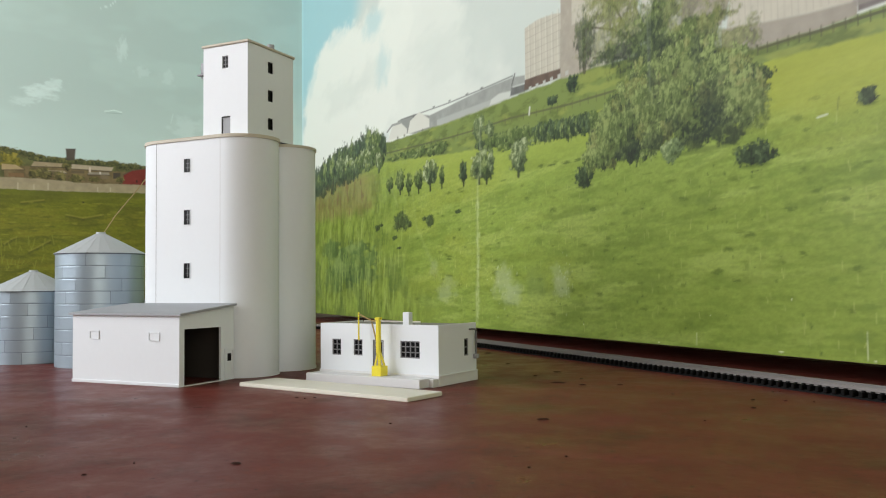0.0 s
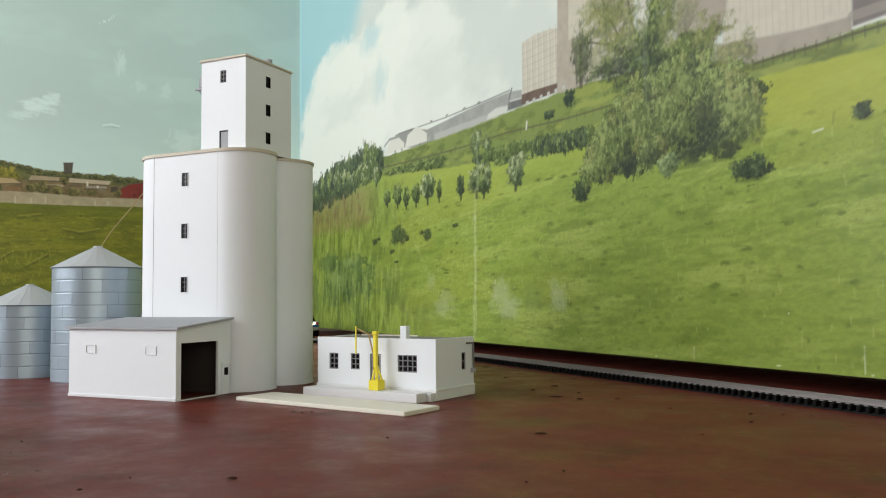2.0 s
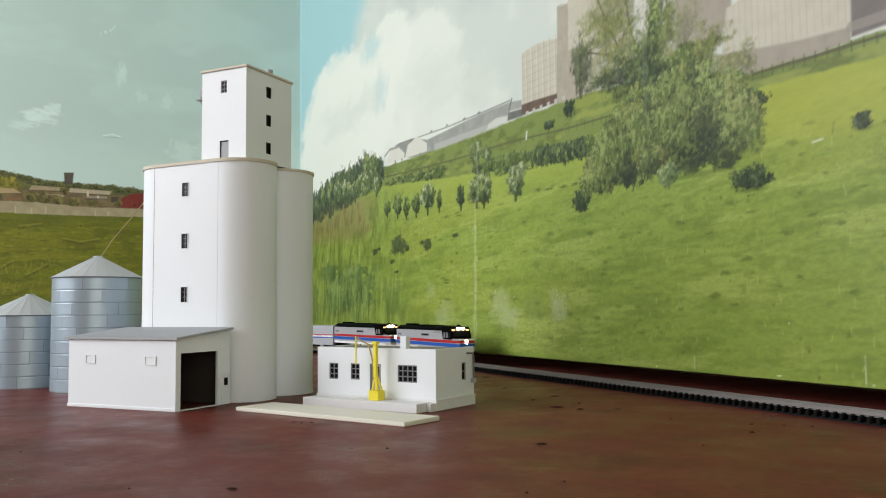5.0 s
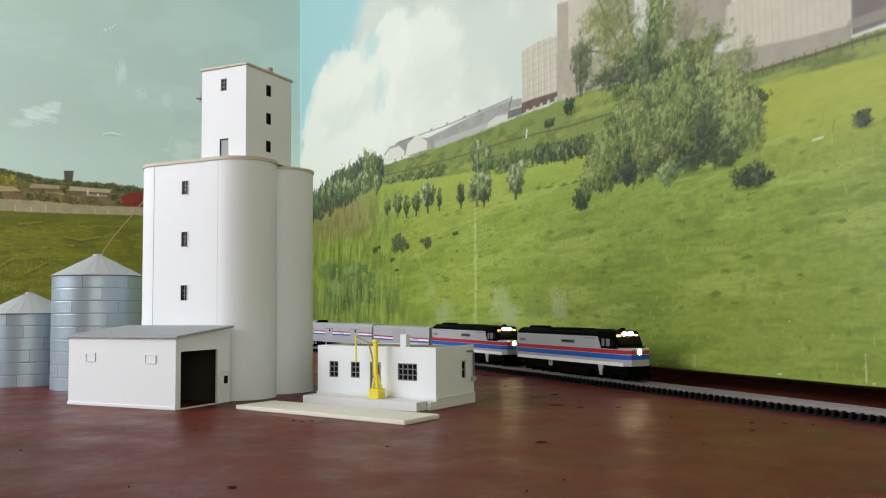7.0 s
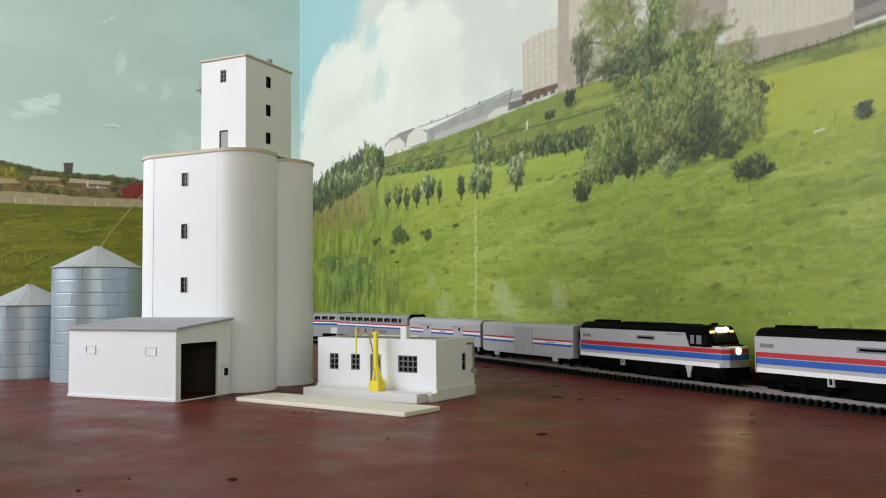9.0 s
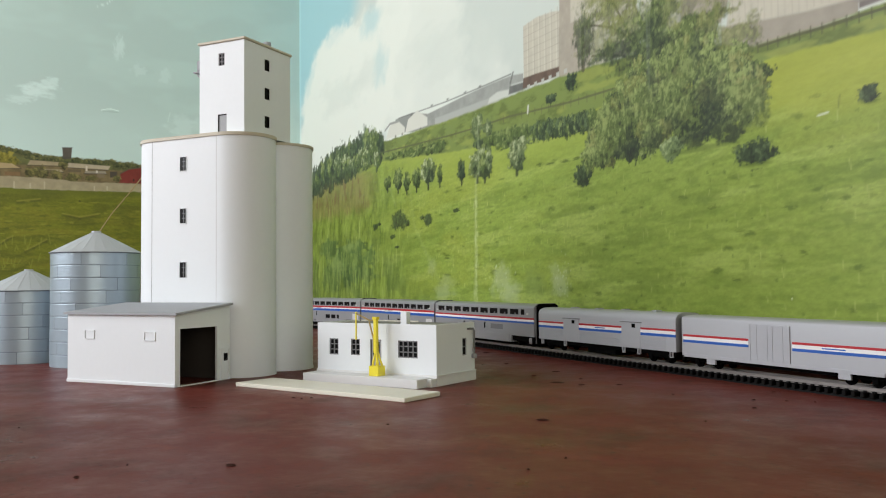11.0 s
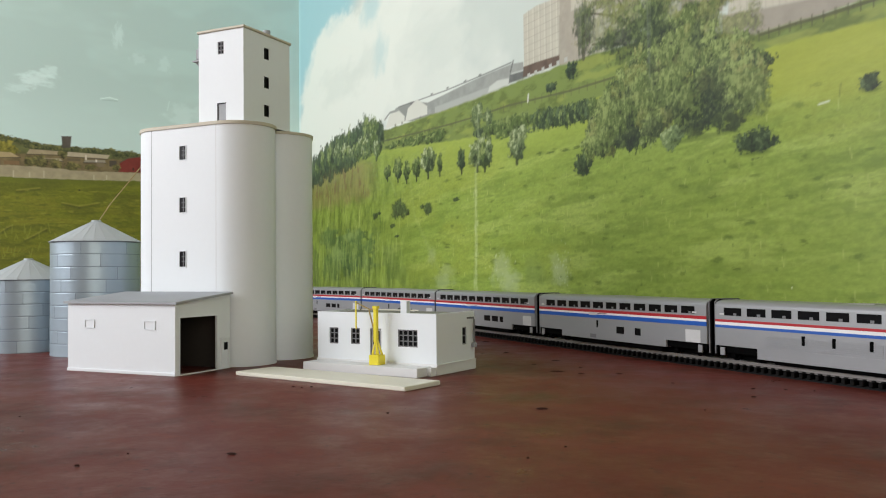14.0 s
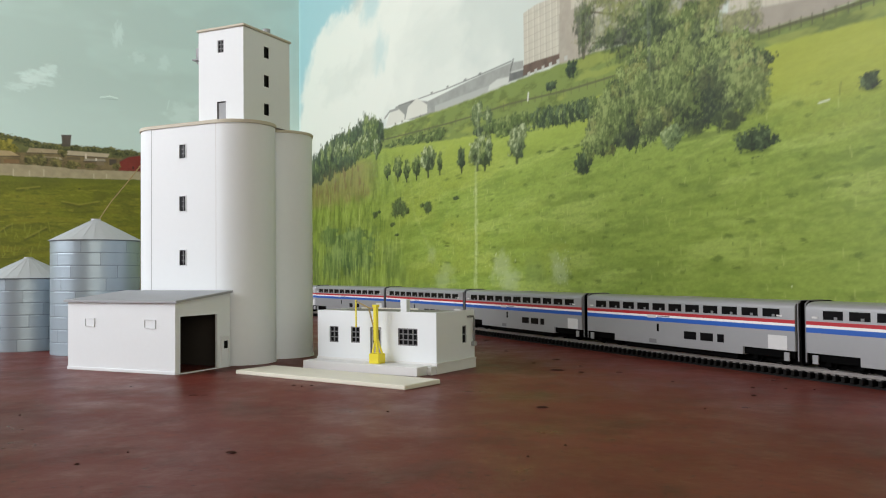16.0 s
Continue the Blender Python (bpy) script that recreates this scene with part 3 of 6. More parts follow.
def superliner(name, kind, label):
    g = thing(name, FRAME, label, "passenger car", group="double-deck passenger cars")
    half, hl = 9.7, 79.0
    body = part("body", Shape().prism(car_section(half, 4.6 if kind != "lounge" else 3.6, 27.6, 3.2), -hl + 27, hl - 31, "x"), SILVER, g, smooth=True)
    part("front_end", Shape().prism(car_section(half, 8.4, 27.6, 3.2), hl - 31, hl, "x"), SILVER, g, smooth=True)
    part("rear_end", Shape().prism(car_section(half, 8.4, 27.6, 3.2), -hl, -hl + 27, "x"), SILVER, g, smooth=True)
    bands = [(RED, 20.7, 22.3), (STRIPE_WHITE, 19.5, 20.7), (BLUE, 17.3, 19.5)] if kind != "lounge" else [(RED, 20.1, 21.3), (STRIPE_WHITE, 18.6, 20.1), (BLUE, 17.3, 18.6)]
    both(lambda sg: stripes(g, -hl, hl, half, bands, sg))
    count = 10 if kind == "lounge" else 11
    x0, pitch, wd = (-hl + 6.0, 15.0, 11.4) if kind == "lounge" else (-hl + 9.0, 13.05, 10.0)
    for sg in (-1, 1):
        for k in range(count):
            a = x0 + k * pitch
            b = a + (wd if not (kind == "lounge" and k == count - 1) else 4.5)
            w = part("window", side_box(Shape(), a, b, half, 0.1, 23.3, 27.1, sg), DARK, g)
            part("seat_back", side_box(Shape(), a + wd * 0.55, a + wd * 0.72, half, 0.13, 23.4, 24.6, sg), MULLION, w)
        if kind == "coach":
            low = [(22, 31), (34, 43), (46, 50.5)]
        elif kind == "sleeper":
            low = [(20, 27), (37, 42)]
        else:
            low = []
        for a, b in low:
            part("lower_window", side_box(Shape(), a - 15, b - 15, half, 0.1, 9.2, 13.2, sg), DARK, g)
        for a in ((-26, -10, 8) if kind == "lounge" else (-14.5,)):
            part("door_slot", side_box(Shape(), a, a + 1.6, half, 0.12 if kind != "lounge" else 0.36, 11.8, 16.0, sg), BLACK, g)
        if kind != "lounge":
            part("equipment_panel", side_box(Shape(), 63.5, 74.5, half, 0.08, 8.6, 15.0, sg), PANEL_GREY, g, "pale square panel")
            part("door_lamp", side_box(Shape(), -22, -15, half, 0.25, 19.0, 20.8, sg), PANEL_GREY, g)
            part("lettering_bar", side_box(Shape(), -14, -4, half, 0.2, 19.9, 20.4, sg), MULLION, g)
            part("grille", side_box(Shape(), -21, -15, half, 0.1, 5.4, 7.6, sg), MULLION, g)
        else:
            part("centre_skirt", side_box(Shape(), -48, 46, half, 0.35, 3.6, 9.0, sg), SILVER, g)
            part("grille", side_box(Shape(), 18, 36, half, 0.1, 12, 15.6, sg), MULLION, g)
            for k in range(7):
                part("flute", side_box(Shape(), -46, 14, half, 0.28, 9.6 + 0.8 * k, 10.0 + 0.8 * k, sg), SILVER, g)
        for a in (-hl + 3.2, hl - 6.2):
            part("lifting_lug", side_box(Shape(), a, a + 3.0, half, 0.2, 3.8, 7.6, sg), SILVER, g)
            part("marker_lamp", side_box(Shape(), a + (0 if a < 0 else -4), a + (3 if a < 0 else -1), half, 0.2, 23.6, 24.4, sg), PANEL_GREY, g)
    for sx in (-1, 1):
        sh = Shape()
        a, b = sorted((sx * hl, sx * (hl + 2.3)))
        sh.prism([(-8.4, 3.4), (8.4, 3.4), (8.4, 29.5), (6.5, 31.0), (-6.5, 31.0), (-8.4, 29.5)], a, b, "x")
        part("diaphragm", sh, BLACK, g, "black ribbed end bellows")
        part("diaphragm_rib", Shape().prism([(-8.9, 4), (8.9, 4), (8.9, 29.8), (6.8, 31.3), (-6.8, 31.3), (-8.9, 29.8)], sx * (hl + 1.0) - 0.3, sx * (hl + 1.0) + 0.3, "x"), MULLION, g)
        coupler(g, sx * (hl - 0.5))
    make_truck(g, -hl + 17, 16)
    make_truck(g, hl - 18, 16)
    part("underframe", Shape().box(-hl + 1, hl - 1, -8.6, 8.6, 5.0, 9.5), BLACK, g)
    # black fillers added to stand for the deep shade below the car
    part("gap_filler_box", Shape().box(-44, 42, -7.4, 7.4, 1.6, 6.0, 0.3), BLACK, g)
    part("gap_filler_sill", Shape().box(-hl + 1, hl - 1, -3.2, 3.2, 1.8, 6.0), BLACK, g)
    part("roof_hatch", Shape().box(-6, 6, -4, 4, 30.6, 31.0, 0.1), SILVER_DARK, g)
    return g


def baggage_car():
    g = thing("baggage_car", FRAME, "silver fluted baggage car with red, white and blue stripes", "baggage car")
    half, hl = 9.2, 68.0
    part("body", Shape().prism(car_section(half, 8.0, 24.2, 4.6), -hl, hl, "x"), SILVER_PALE, g, smooth=True)
    bands = [(RED, 18.9, 20.0), (STRIPE_WHITE, 17.2, 18.9), (BLUE, 15.8, 17.2)]
    doors = [(-38, -21), (22, 39)]
    for sg in (-1, 1):
        for a, b in ((-hl, -38), (-21, 22), (39, hl)):
            stripes(g, a, b, half, bands, sg)
        for a, b in doors:
            d = part("door", side_box(Shape(), a, b, half, 0.25, 8.2, 22.4, sg), SILVER_PALE, g)
            part("door_rail", side_box(Shape(), a - 1, b + 1, half, 0.6, 22.4, 22.9, sg), MULLION, d)
            part("door_window", side_box(Shape(), (a + b) / 2 + 1, (a + b) / 2 + 4, half, 0.4, 19.6, 21.8, sg), BLACK, d)
        for a, b in ((-hl + 4, -39), (-19.5, 20.5), (40, hl - 8)):
            for k in range(7):
                part("flute", side_box(Shape(), a, b, half, 0.3, 9.4 + k * 0.9, 9.8 + k * 0.9, sg), SILVER_PALE, g)
        for x in (-hl + 3, -38, 22, 36, hl - 5):
            part("step", side_box(side_box(side_box(Shape(), x, x + 0.5, half - 0.4, 0.5, 4.8, 8.2, sg), x + 1.9, x + 2.4, half - 0.4, 0.5, 4.8, 8.2, sg), x + 0.5, x + 1.9, half - 0.4, 0.5, 4.8, 5.3, sg), SILVER_PALE, g)
        part("lettering_bar", side_box(Shape(), -4, 6, half, 0.2, 17.8, 18.4, sg), BLUE, g)
    for x in (-40, -14, 12, 40):
        part("roof_vent", Shape().box(x, x + 4, -2.2, 2.2, 28.6, 29.5, 0.2), ROOF_GREY, g)
    for sx in (-1, 1):
        a, b = sorted((sx * hl, sx * (hl + 2.0)))
        part("diaphragm", Shape().prism([(-5, 4), (5, 4), (5, 24), (3.6, 26), (-3.6, 26), (-5, 24)], a, b, "x"), BLACK, g)
        coupler(g, sx * (hl - 0.5))
    part("underframe", Shape().box(-hl + 2, hl - 2, -7.6, 7.6, 5.6, 8.6), BLACK, g)
    part("battery_box", Shape().box(-14, 14, -7.8, 7.8, 2.6, 6.0, 0.3), BLACK, g)
    make_truck(g, -hl + 16, 15)
    make_truck(g, hl - 16, 15)
    return g


def boxcar():
    g = thing("material_handling_car", FRAME, "pale silver express boxcar with tricolour stripe and sliding doors", "boxcar")
    half, hl = 9.3, 60.0
    part("body", Shape().prism(car_section(half, 7.0, 26.0, 1.9), -hl, hl, "x"), SILVER_PALE, g, smooth=True)
    bands = [(RED, 16.9, 18.0), (STRIPE_WHITE, 15.2, 16.9), (BLUE, 13.9, 15.2)]
    for sg in (-1, 1):
        stripes(g, -hl + 1, -14, half, bands, sg)
        stripes(g, 12, hl - 1, half, bands, sg)
        d = part("sliding_door", side_box(Shape(), -13, 11, half, 0.35, 7.4, 25.0, sg), SILVER_PALE, g)
        ribs = Shape()
        for x in (-13, -9, -2.5, 0.5, 6.5, 10.4):
            side_box(ribs, x, x + 0.6, half, 0.55, 7.6, 24.8, sg)
        for z in (8.6, 16.4, 23.8):
            side_box(ribs, -12.4, 10.4, half, 0.5, z, z + 0.5, sg)
        part("door_ribs", ribs, SILVER_PALE, d)
        part("sill", side_box(Shape(), -hl + 2, hl - 2, half, 0.5, 6.4, 8.0, sg), SILVER_PALE, g)
        for x in (-hl + 18, hl - 24):
            part("step", side_box(Shape(), x, x + 6, half - 0.5, 0.7, 3.8, 6.8, sg), SILVER_PALE, g)
        part("lettering_bar", side_box(Shape(), 28, 40, half, 0.2, 15.8, 16.3, sg), BLUE, g)
    for sx in (-1, 1):
        a, b = sorted((sx * hl, sx * (hl + 1.6)))
        part("end_door", Shape().prism([(-5, 4), (5, 4), (5, 24), (-5, 24)], a, b, "x"), BLACK, g)
        coupler(g, sx * (hl - 0.5))
    part("underframe", Shape().box(-hl + 2, hl - 2, -6.6, 6.6, 4.6, 7.2), BLACK, g)
    make_truck(g, -hl + 15, 13)
    make_truck(g, hl - 15, 13)
    return g


def locomotive(label):
    g = thing("diesel_locomotive", FRAME, label, "locomotive", group="diesel locomotives")
    half, hl = 9.2, 69.0
    cab0, cab1, tip = 27.0, 46.5, 55.6
    # long hood: silver flanks below a black rounded roof
    part("body", Shape().prism([(-half, 10.0), (half, 10.0), (half, 26.2), (half - 0.6, 26.6), (-half + 0.6, 26.6), (-half, 26.2)], -hl + 1, cab0, "x"), SILVER_PALE, g)
    roof = [(half - 0.5, 26.6), (half - 0.9, 28.2), (half - 3.2, 29.8), (4.0, 30.4), (-4.0, 30.4), (-half + 3.2, 29.8), (-half + 0.9, 28.2), (-half + 0.5, 26.6)]
    part("roof", Shape().prism(roof, -hl + 1, cab1 - 3, "x"), BLACK, g, "black rounded roof")
    # cab with a raked front and a low broad nose
    cab = Shape().prism([(cab0, 19.0), (cab1 + 0.2, 19.0), (cab1 + 0.2, 21.8), (cab1 - 3.5, 28.8), (cab1 - 5, 30.0), (cab0, 30.0)], -half + 0.3, half - 0.3, "y")
    part("cab", cab, BLACK, g, "black cab with dark windows")
    part("cab_base", Shape().box(cab0, cab1, -half, half, 10.0, 19.6), SILVER_PALE, g)
    nose = Shape().add([(cab1, y, z) for y in (-half, half) for z in (10.0, 20.4)] + [(tip - 3, y, z) for y in (-half * 0.95, half * 0.95) for z in (10.0, 20.2)] + [(tip, y, z) for y in (-half * 0.68, half * 0.68) for z in (10.0, 19.8)],
                       [(0, 2, 3, 1), (0, 1, 5, 4), (2, 6, 7, 3), (4, 5, 9, 8), (6, 10, 11, 7), (8, 9, 11, 10), (1, 3, 7, 5), (5, 7, 11, 9), (0, 4, 6, 2), (4, 8, 10, 6)])
    part("nose", nose, SILVER_PALE, g)
    part("nose_top", Shape().box(cab1, tip - 4, -half * 0.8, half * 0.8, 20.1, 20.9, 0.3), BLACK, g)
    bands = [(RED, 16.9, 19.2), (BLUE, 13.7, 16.5)]
    for sg in (-1, 1):
        stripes(g, -hl + 1, cab1, half, bands, sg)
        for mat, z0, z1 in bands:
            y0, y1, y2 = sg * (half + 0.12), sg * (half * 0.95 + 0.12), sg * (half * 0.68 + 0.06)
            z1c = z1
            part("nose_stripe", Shape().add([(cab1, y0, z0), (cab1, y0, z1c), (tip - 2.9, y1, z0), (tip - 2.9, y1, z1c - 0.2), (tip + 0.12, y2, z0), (tip + 0.12, y2, z1c - 0.2)], [(0, 2, 3, 1), (2, 4, 5, 3)]), mat, g)
        # silver flank ends in a slanting edge before the cab windows
        part("flank_end", Shape().add([(cab0, sg * half, 19.0), (cab0 + 3.2, sg * half, 19.0), (cab0, sg * half, 26.4), (cab0, sg * (half - 0.5), 19.0), (cab0 + 3.2, sg * (half - 0.5), 19.0), (cab0, sg * (half - 0.5), 26.4)], [(0, 1, 2), (3, 5, 4), (1, 4, 5, 2), (0, 3, 4, 1)]), SILVER_PALE, g)
        # the first two panes are grey: light on the glass put into their colour
        for a, b in ((cab0 + 3.8, cab0 + 6.4), (cab0 + 8.2, cab0 + 11.8), (cab0 + 13.4, cab0 + 15.4)):
            part("cab_window", side_box(Shape(), a, b, half - 0.3, 0.15, 21.0, 25.4, sg), MULLION if a < cab0 + 12 else DARK, g)
        part("sill", side_box(Shape(), -hl + 1, tip - 4, half, 0.3, 9.8, 11.9, sg), STRIPE_WHITE, g, "white frame sill")
        part("jacking_post", side_box(side_box(side_box(Shape(), 26.6, 31.2, half - 0.8, 0.6, 8.0, 9.8, sg), 27.3, 30.5, half - 0.8, 0.6, 6.0, 8.0, sg), 27.9, 29.9, half - 0.8, 0.6, 3.6, 6.0, sg), SILVER_PALE, g)
        part("jacking_post", side_box(side_box(side_box(Shape(), -28.2, -27.4, half - 0.8, 0.6, 7.0, 9.8, sg), -25.6, -24.8, half - 0.8, 0.6, 7.0, 9.8, sg), -28.2, -24.8, half - 0.8, 0.6, 6.2, 7.0, sg), SILVER_PALE, g)
        lg = part("name_plate", side_box(Shape(), -13, 3, half, 0.1, 21.6, 24.0, sg), MULLION, g, "grey lettering panel")
        part("lettering_bar", side_box(Shape(), -11.5, 1.5, half, 0.2, 22.3, 23.3, sg), BLACK, lg)
        part("number_bar", side_box(Shape(), -hl + 4, -hl + 12, half, 0.1, 21.4, 23.2, sg), MULLION, g)
        part("intake_grille", side_box(Shape(), 12, 25, half, 0.08, 24.8, 26.0, sg), SILVER, g)
        part("handrail", Shape().tube([(-hl + 1.5, sg * (half + 0.6), 10), (-hl + 1.5, sg * (half + 0.6), 19)], 0.3, 5), SILVER_PALE, g)
    for mat, z0, z1 in ((RED, 16.9, 19.0), (BLUE, 13.7, 16.5)):
        part("nose_stripe", Shape().box(tip - 0.3, tip + 0.14, -half * 0.68, half * 0.68, z0, z1), mat, g)
    part("windshield", Shape().add([(cab1 + 0.75, y, z + 0.1) for y, z in ((-7.8, 22.0), (7.8, 22.0))] + [(cab1 - 2.8, y, 28.2) for y in (7.6, -7.6)], [(0, 1, 2, 3)]), DARK, g)
    for y in (-2.6, 2.6):
        part("headlight", Shape().prism([(y * 0.8 + 1.6 * math.cos(a), 28.4 + 1.2 * math.sin(a)) for a in np.linspace(0, 5.8, 12)], cab1 - 3.6, cab1 - 1.6, "x"), LAMP, g, "glowing warm headlight")
    for y in (-6.4, 6.4):
        part("number_board", Shape().box(cab1 - 5.0, cab1 - 2.0, y - 1.4, y + 1.4, 26.4, 28.0, 0.2), LAMP_LOW, g, "lit number board")
    part("nose_light", Shape().prism([(-0.6 + 1.3 * math.cos(a), 18.1 + 1.6 * math.sin(a)) for a in np.linspace(0, 5.8, 12)], tip - 2.0, tip + 0.5, "x"), LAMP, g, "glowing lower lamp")
    part("pilot", Shape().prism([(-8, 3.0), (8, 3.0), (8.6, 10.0), (-8.6, 10.0)], tip - 4, tip - 1.5, "x"), BLACK, g)
    part("rear_diaphragm", Shape().box(-hl - 1.2, -hl + 1, -4.6, 4.6, 5, 24, 0.3), BLACK, g)
    part("rear_end", Shape().box(-hl, -hl + 1, -half + 0.6, half - 0.6, 9.4, 26.4), SILVER_DARK, g)
    for x in (-60, -52, -44):
        part("radiator_fan", Shape().prism([(x + 3.2 * math.cos(a), 3.2 * math.sin(a)) for a in np.linspace(0, 5.9, 14)], 30.2, 31.7), BLACK, g)
    part("roof_walk", Shape().box(-36, 4, -5.5, 5.5, 30.2, 30.9, 0.2), BLACK, g)
    part("roof_hatch", Shape().box(8, 26, -4.5, 4.5, 30.2, 30.7, 0.2), BLACK, g)
    part("horn", Shape().tube([(35, 2, 30.9), (39, 2, 31.1)], 0.7, 8).box(34, 37, 1, 3, 29.6, 30.8), BLACK, g)
    part("underframe", Shape().box(-hl + 2, tip - 4, -8.2, 8.2, 6.2, 9.9), BLACK, g)
    # black filler added to stand for the shade between the trucks
    part("gap_filler_sill", Shape().box(-hl + 2, tip - 4, -3.4, 3.4, 1.6, 6.4), BLACK, g)
    part("fuel_tank", Shape().box(-18, 16, -8.4, 8.4, 1.8, 7.0, 0.8), BLACK, g)
    make_truck(g, -42, 24, 3, 7.4)
    make_truck(g, 36, 24, 3, 7.4)
    coupler(g, -hl + 0.5)
    coupler(g, tip - 1.5)
    return g


SPEED = 109.8    # mm a second
TRAIN = []       # (thing, middle of the car along the path at 12.5 s)
for mid, lab in ((591.6, "leading silver model diesel locomotive with red and blue stripes"),
                 (448.5, "trailing silver model diesel locomotive with red and blue stripes")):
    TRAIN.append((locomotive(lab), mid))
TRAIN.append((boxcar(), 312.5))
TRAIN.append((baggage_car(), 179.5))
for k, kind in enumerate(("lounge", "sleeper", "coach", "coach", "coach", "sleeper", "coach")):
    lab = {"lounge": "silver double-deck lounge car with a low centre skirt", "sleeper": "silver double-deck car with two lower windows and tricolour stripe",
           "coach": "silver double-deck coach with three lower windows and tricolour stripe"}[kind]
    TRAIN.append((superliner("passenger_car", kind, lab), 27.0 - 164.2 * k))


def motions():
    for car, mid in TRAIN:
        rows = []
        for k in range(33):
            t = k * 0.5
            p = mid + SPEED * (t - 12.5)
            s0, l0, _ = along(p + 45)
            s1, l1, _ = along(p - 45)
            rows.append((t, spot((s0 + s1) / 2, (l0 + l1) / 2, RAIL_TOP - 1.2, math.degrees(math.atan2(l0 - l1, s0 - s1)))))
        walk(car, rows)


# ---- printed backdrop: two boards meeting in a corner, each with a glossy landscape print ----
CORNER = -795.0


def ink(r, g, b):
    """A printed tone, from its everyday 0..255 values."""
    return np.array([((c / 255 + 0.055) / 1.055) ** 2.4 if c > 10 else c / 3295 for c in (r, g, b)])


def rough(x, y, seed, octaves=4, gain=0.55):
    """Fractal value noise on arrays, about 0..1 with its middle at 0.5."""
    def cell(i, j, s):
        n = (i * 374761393 + j * 668265263 + s * 974634777) & 0xFFFFFFFF
        n = ((n ^ (n >> 13)) * 1274126177) & 0xFFFFFFFF
        return (n ^ (n >> 16)) / 4294967296.0

    total, weight, amp = 0.0, 0.0, 1.0
    for k in range(octaves):
        i, j = np.floor(x).astype(np.int64), np.floor(y).astype(np.int64)
        u, v = x - i, y - j
        u, v = u * u * (3 - 2 * u), v * v * (3 - 2 * v)
        s = seed + 17 * k
        low = cell(i, j, s) * (1 - u) + cell(i + 1, j, s) * u
        top = cell(i, j + 1, s) * (1 - u) + cell(i + 1, j + 1, s) * u
        total, weight = total + amp * (low * (1 - v) + top * v), weight + amp
        x, y, amp = x * 2.03 + 11.3, y * 2.03 + 5.7, amp * gain
    return np.clip(0.5 + (total / weight - 0.5) * 1.5, 0, 1)


def ease(lo, hi, x):
    t = np.clip((x - lo) / (hi - lo), 0, 1)
    return t * t * (3 - 2 * t)


